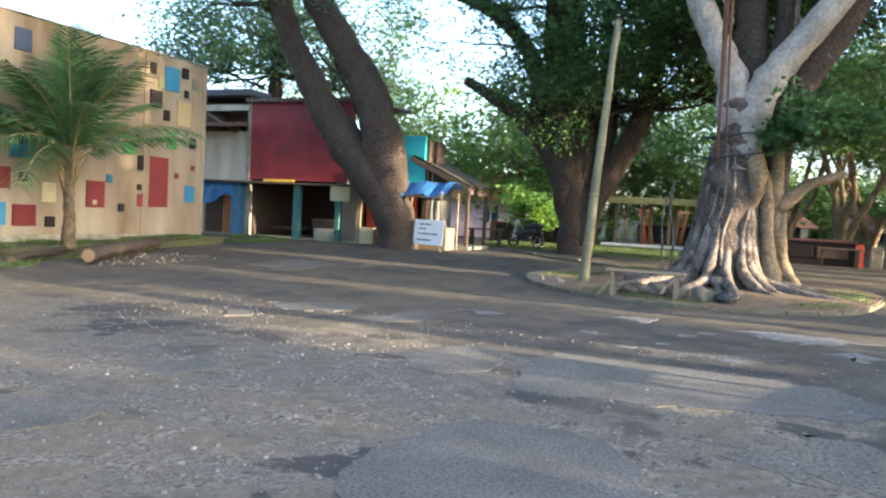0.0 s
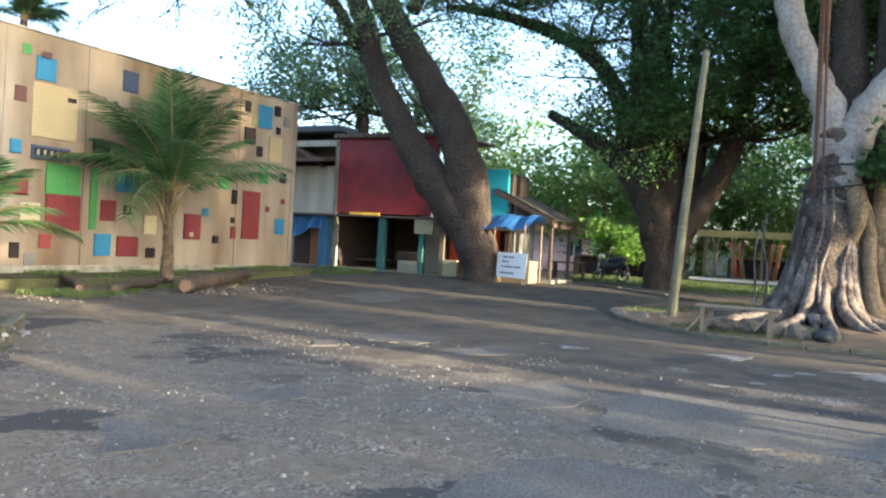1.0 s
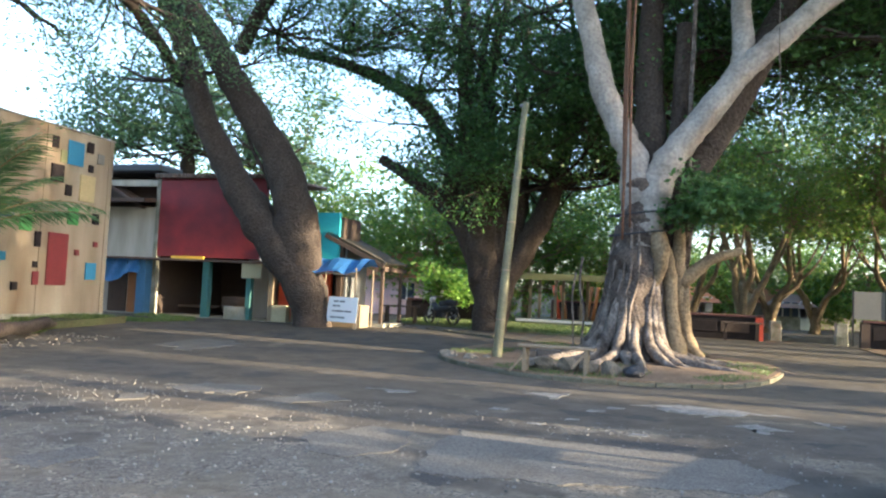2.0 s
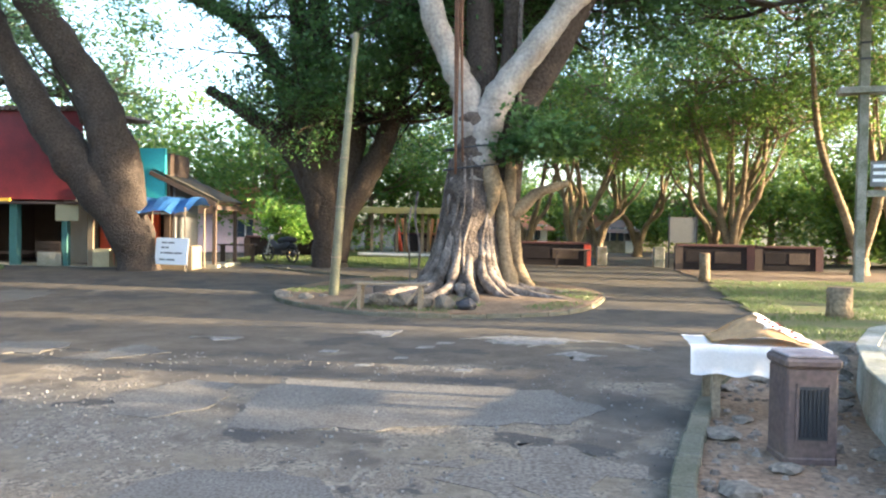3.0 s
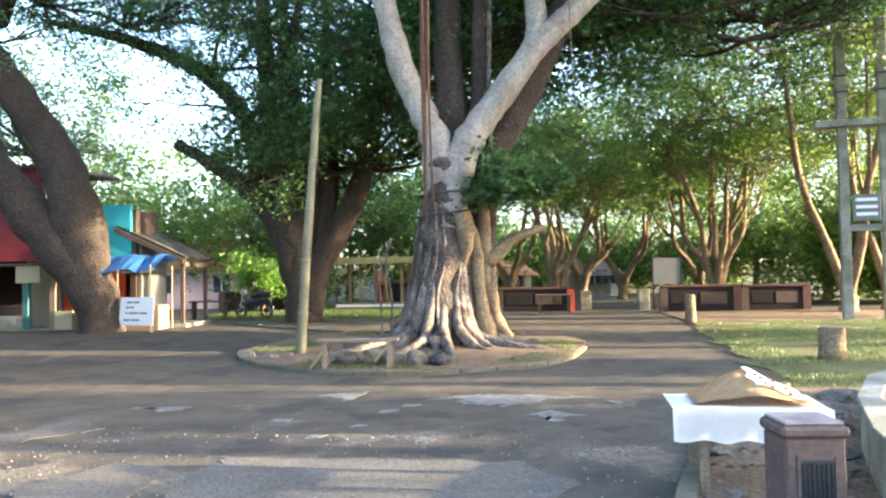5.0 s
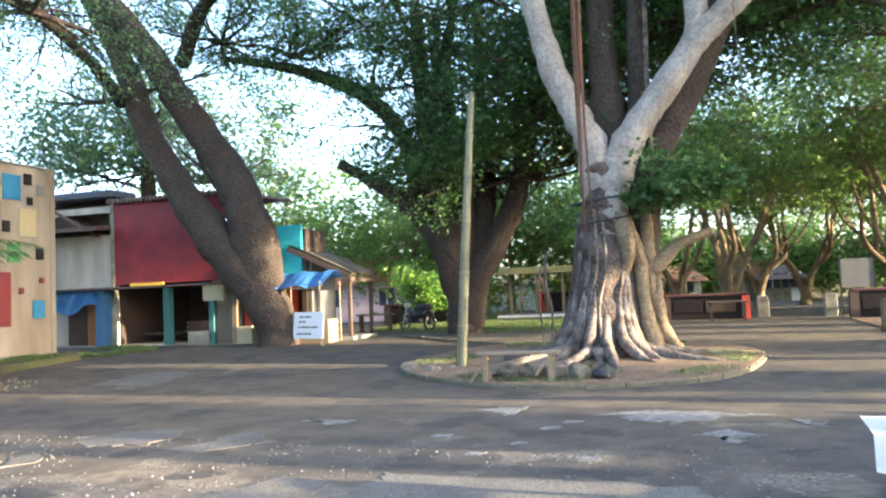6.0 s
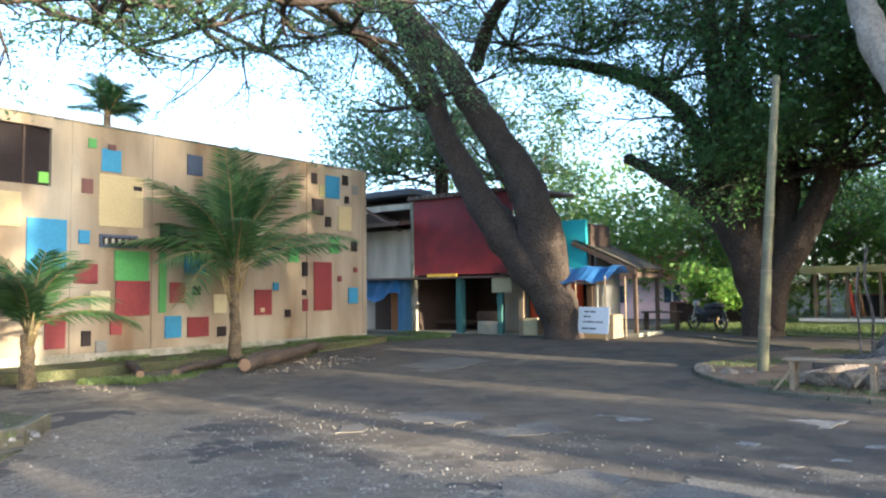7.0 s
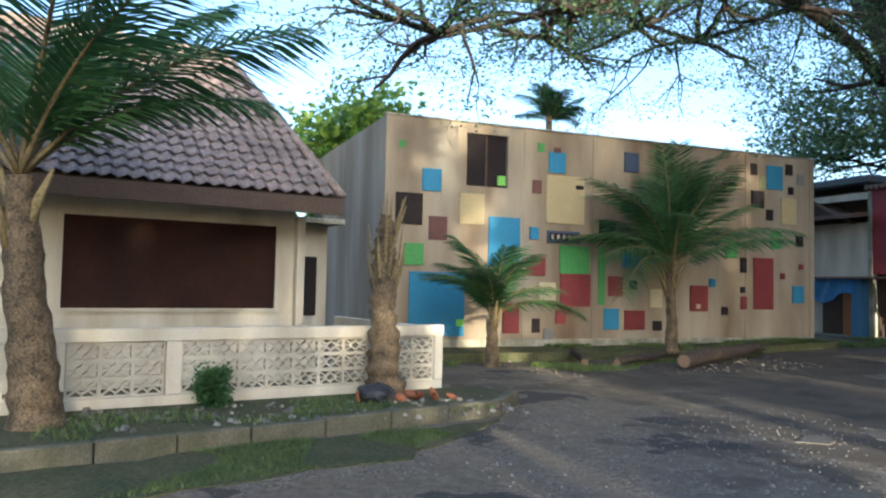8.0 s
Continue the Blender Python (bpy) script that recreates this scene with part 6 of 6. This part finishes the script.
grass("weeds", [(-18.9, 22.4), (-16.6, 22.4), (-15.4, 24.8), (-18.9, 25.6)], 5000, 0.1, 6, 0.02, "low weeds before the shop corner", -0.2)


# ---- motorbike ----
def motorbike():
    th = thing("motorbike", "black parked motorbike leaning on its stand", "motorbike", (-8.75, 31.3, gz(0, 31.3) + 0.04), 150)
    th.scale = (1.18, 1.18, 1.18)
    for x in (-0.62, 0.62):
        w = part("wheel", tube([(x, -0.045, 0.28), (x, 0.045, 0.28)], [0.09, 0.09], 12), M["darkmetal"], th)
        ring = [(x + 0.25 * math.cos(a), 0, 0.28 + 0.25 * math.sin(a)) for a in [2 * math.pi * k / 24 for k in range(25)]]
        part("tyre", tube(ring, [0.045] * 25, 8), M["rubber"], w, smooth=True)
        for k in range(6):
            a = k * math.pi / 3
            part("spoke", tube([(x, 0, 0.28), (x + 0.22 * math.cos(a), 0, 0.28 + 0.22 * math.sin(a))], [0.015, 0.012], 5), M["chrome"], w)
    part("body", tube([(-0.55, 0, 0.68), (-0.2, 0, 0.55), (0.15, 0, 0.5), (0.42, 0, 0.72)], [0.1, 0.16, 0.14, 0.1], 10), M["ink"], th, "glossy black fairing", smooth=True)
    part("engine", box(-0.2, -0.12, 0.25, 0.2, 0.12, 0.5, 0.04), M["darkmetal"], th)
    part("seat", tube([(-0.75, 0, 0.8), (-0.4, 0, 0.78), (0.05, 0, 0.74)], [0.09, 0.13, 0.1], 10), M["rubber"], th, smooth=True)
    part("fork", tube([(0.62, 0.06, 0.28), (0.42, 0.06, 0.95)], [0.025, 0.03], 8), M["chrome"], th)
    part("fork", tube([(0.62, -0.06, 0.28), (0.42, -0.06, 0.95)], [0.025, 0.03], 8), M["chrome"], th)
    part("handlebar", tube([(0.3, -0.33, 1.0), (0.4, -0.1, 0.98), (0.4, 0.1, 0.98), (0.3, 0.33, 1.0)], [0.018] * 4, 8), M["darkmetal"], th)
    part("headlight", tube([(0.42, 0, 0.88), (0.56, 0, 0.86)], [0.1, 0.08], 12), M["chrome"], th, smooth=True)
    for s in (-1, 1):
        part("mirror", box(0.3, s * 0.3 - 0.05, 1.14, 0.33, s * 0.3 + 0.05, 1.22, 0.01), M["ink"], th)
        part("mirror_stalk", tube([(0.33, s * 0.22, 1.0), (0.32, s * 0.3, 1.15)], [0.008, 0.008], 5), M["darkmetal"], th)
    part("mudguard", tube([(-0.85, 0, 0.5), (-0.72, 0, 0.62), (-0.5, 0, 0.62)], [0.03, 0.06, 0.07], 8), M["ink"], th, smooth=True)
    part("exhaust", tube([(-0.75, -0.14, 0.35), (-0.2, -0.14, 0.26)], [0.05, 0.035], 8), M["chrome"], th)
    part("stand", tube([(-0.05, 0.1, 0.28), (-0.1, 0.28, -0.03)], [0.015, 0.015], 6), M["darkmetal"], th)
    return th


motorbike()


def park_table(x, y, rz, label):
    th = thing("park_table", label, "table", (x, y, gz(x, y) + 0.04), rz)
    part("tabletop", box(-0.75, -0.3, 0.66, 0.75, 0.3, 0.72, 0.008), M["darkwood"], th)
    for sx in (-0.6, 0.6):
        part("leg", box(sx - 0.05, -0.22, -0.1, sx + 0.05, -0.14, 0.66), M["darkwood"], th)
        part("leg", box(sx - 0.05, 0.14, -0.1, sx + 0.05, 0.22, 0.66), M["darkwood"], th)
    return th


park_table(-10.5, 31.2, 8, "dark wooden table near the parked motorbike")


# ---- park walls, pavilion, far houses ----
def seat_wall(x0, x1, y, h, label, bright=False):
    th = thing("park_wall", label, "wall", (x0, y, gz(x0, y)))
    w = x1 - x0
    part("body", box(0, 0, -0.1, w, 0.22, h - 0.1), M["black"], th)
    part("coping", box(-0.05, -0.06, h - 0.098, w + 0.05, 0.28, h, 0.015), M["maroon"], th, "dark red coping")
    part("pier", box(-0.1, -0.03, -0.1, 0.2, 0.26, h - 0.1), M["darkwood"], th)
    part("pier", box(w - 0.2, -0.03, -0.1, w + 0.1, 0.26, h - 0.1), M["flame"] if bright else M["maroon"], th, "orange red end pier" if bright else "")
    n = max(2, int(w / 1.2))
    for k in range(n):
        xx = 0.3 + (w - 0.6) * k / n
        part("panel", box(xx, -0.03, 0.3, xx + (w - 0.6) / n - 0.15, 0.0, h - 0.3, 0.008), M["darkwood"] if k % 2 else M["black"], th)
    return th


seat_wall(7.45, 10.4, 32.8, 1.08, "dark park wall with a red coping")
seat_wall(10.7, 13.2, 33.1, 1.05, "dark park wall with a red coping")
seat_wall(0.9, 4.05, 34.8, 1.05, "dark park wall with an orange end pier", True)
seat_wall(-12.22, -8.53, 37.0, 1.06, "long dark red park wall behind the lawn")
seat_wall(-6.4, -1.0, 47.0, 1.3, "long dark red park wall behind the lawn")
park_table(3.2, 33.6, 0, "dark park bench before the wall")


def gate_pier(x, y, h, label):
    ob = solid("gate_pier", box(-0.22, -0.22, -0.1, 0.22, 0.22, h, 0.02), M["concrete"], label, "pier")
    ob.matrix_world = pose(x, y, gz(x, y))
    return ob


gate_pier(4.75, 36.0, 0.85, "stubby grey gate pier by the park path")
gate_pier(7.1, 35.0, 0.9, "stubby grey gate pier by the park path")
gate_pier(5.1, 50.0, 3.0, "tall grey brick pier far down the path")


def pavilion():
    th = thing("pavilion", "long open pavilion with a flat green-edged roof on posts", "pavilion", (-6.2, 38.5, gz(0, 38)))
    part("roof", box(-0.5, -0.8, 2.4, 5.6, 2.6, 2.55, 0.02), M["olive"], th)
    part("fascia", box(-0.52, -0.84, 2.25, 5.62, -0.803, 2.45), M["olive"], th)
    for k in range(5):
        for y in (-0.5, 2.3):
            part("post", box(k * 1.25 - 0.07, y - 0.07, 0, k * 1.25 + 0.07, y + 0.07, 2.4, 0.01), M["wood"], th)
    part("floor", box(-0.6, -0.9, -0.1, 5.7, 2.7, 0.3, 0.02), M["concrete"], th, "raised pale floor slab")
    part("edge", box(-0.6, -0.95, 0.2, 5.7, -0.903, 0.32), M["sign"], th, "white floor edge")
    return th


pavilion()


def play_post(x, y, h, lean, key, label):
    th = thing("play_frame", label, "play equipment", (x, y, gz(x, y)))
    part("upright", tube([(0, 0, -0.1), (lean, 0, h)], [0.1, 0.1], 8), M[key], th, smooth=True)
    part("upright", tube([(0.35, 0, -0.1), (0.35 + lean, 0, h)], [0.1, 0.1], 8), M["orangewood"], th, "orange upright", smooth=True)
    part("crossbar", tube([(lean * 0.6, 0, h * 0.6), (0.35 + lean * 0.6, 0, h * 0.6)], [0.05, 0.05], 8), M[key], th)
    return th


for x, y, ln, key in ((-5.3, 42.5, -0.4, "flame"), (-4.0, 43.0, 0.3, "orangewood"), (-2.6, 42.0, 0.0, "red"), (-1.2, 43.0, 0.2, "flame")):
    play_post(x, y, 2.1, ln, key, "brightly painted red play frame beyond the pavilion")


def small_house(x, y, w, d, h, rise, wallk, roofk, label, rz=0):
    th = thing("house", label, "house", (x, y, gz(x, y)), rz)
    part("wall", box(-w / 2, -d / 2, -0.1, w / 2, d / 2, h), M[wallk], th)
    bm = bmesh.new()
    e = 0.6
    q = [bm.verts.new(p) for p in ((-w / 2 - e, -d / 2 - e, h - 0.1), (w / 2 + e, -d / 2 - e, h - 0.1), (w / 2 + e, d / 2 + e, h - 0.1), (-w / 2 - e, d / 2 + e, h - 0.1), (-w / 4, 0, h + rise), (w / 4, 0, h + rise))]
    for f in ((0, 1, 5, 4), (1, 2, 5), (2, 3, 4, 5), (3, 0, 4), (3, 2, 1, 0)):
        bm.faces.new([q[i] for i in f])
    part("roof", bm, M[roofk], th)
    for k in (-0.25, 0.2):
        wn_ = part("window", box(w * k - 0.45, -d / 2 - 0.03, 0.9, w * k + 0.45, -d / 2 - 0.001, 1.9), M["navy"], th)
        part("frame", box(w * k - 0.04, -d / 2 - 0.05, 0.9, w * k + 0.04, -d / 2 - 0.031, 1.9), M["sign"], wn_)
    part("door", box(w * 0.4 - 0.4, -d / 2 - 0.03, 0.0, w * 0.4 + 0.3, -d / 2 - 0.001, 2.0), M["sign"], th, "white door")
    return th


small_house(-16.5, 46.0, 7.0, 5.0, 2.3, 1.6, "pink", "redtile", "pinkish bungalow with an orange tile roof", 10)
small_house(6.8, 64.0, 5.0, 4.0, 1.9, 1.2, "white", "redtile", "far white house with a faded red roof")
small_house(8.6, 60.0, 2.4, 2.2, 1.6, 0.9, "concrete", "tin", "far grey shed with a pitched roof")
small_house(1.6, 57.0, 3.2, 3.0, 1.7, 1.0, "orangewood", "redtile", "far low house with an orange roof")


def notice(x, y):
    th = thing("notice_stand", "grey notice panel on two posts", "sign", (x, y, gz(x, y)))
    part("panel", box(-0.55, -0.02, 1.1, 0.55, 0.02, 2.2, 0.005), M["slate"], th)
    for s in (-0.58, 0.58):
        part("post", box(s - 0.03, -0.03, -0.1, s + 0.03, 0.03, 2.25), M["darkmetal"], th)
    return th


notice(8.0, 34.5)
# bright shrub behind the motorbike
rgx = random.Random(77)
tree("shrub", "bright green leafy shrub behind the motorbike", (-9.4, 34.5, gz(0, 34)), [[(0, 0, -0.1, 0.08), (0.05, 0, 0.8, 0.06), (0, 0, 1.6, 0.03)]], M["park_bark"], M["leaf_bright"], 300, fan(rgx, (0, 0, 1.4), 10, 1.3, 0.03, 0.6) + fan(rgx, (0.1, 0, 0.8), 8, 1.1, 0.03, 0.5), 0.1, 22, (0.18, 0.18, 0.15), twig_depth=1)
# perimeter wall and hedge closing the park behind
solid("perimeter_wall", box(-40, 68, -0.1, 45, 68.3, 2.2), M["concrete"], "grey boundary wall far behind the park", "wall", "structure")


# coconut husks by the dead palm
for k in range(14):
    ob = new("coconut_husk", bpy.data.meshes.get("husk") or rock_mesh(31, 0.09, 2, "husk"))
    ob.data.name = "husk"
    a, d = rg.uniform(-1.2, 1.6), rg.uniform(0.35, 1.0)
    ob.matrix_world = pose(-10.5 + d * 0.5 + 0.1, 5.05 + d * math.sin(a), 0.2, rg.uniform(0, 90), rg.uniform(0, 90), rg.uniform(0, 180)) @ Matrix.Diagonal((1.5, 0.7, 0.5, 1))
    tagged(ob, "dry reddish coconut husk by the dead palm", "husk", "coconut husks")


grass("weeds", [(-11.42, 6.0), (-10.4, 0.3), (-11.0, 0.2), (-12.0, 5.9)], 5000, 0.2, 9, 0.0, "dark weeds behind the screen wall", -0.3, "palm_leaf")
grass("weeds", [(-16.4, 8.0), (-13.6, 8.6), (-14.2, 13.0), (-16.2, 18.0), (-16.6, 18.0)], 3500, 0.09, 10, 0.0, "sparse weeds among the rubble", 0.05)
grass("weeds", [(-9.0, 6.2), (-8.3, 3.0), (-7.8, 0.5), (-9.6, 0.5), (-10.6, 5.5)], 1500, 0.07, 11, 0.16, "sparse weeds on the earth strip", 0.15)


# dark leafy clump set over a dark patch of the screen wall
rgb_ = random.Random(55)
tree("shrub", "small dark leafy clump against the screen wall", (-10.10, 2.47, 0.16), [[(0, 0, -0.1, 0.03), (0.02, 0, 0.2, 0.025), (0, 0, 0.4, 0.015)]], M["park_bark"], M["palm_leaf"], 310, fan(rgb_, (0, 0, 0.3), 9, 0.13, 0.012, 0.5) + fan(rgb_, (0, 0, 0.12), 9, 0.12, 0.012, 0.3), 0.035, 26, (0.05, 0.05, 0.06), twig_depth=1)
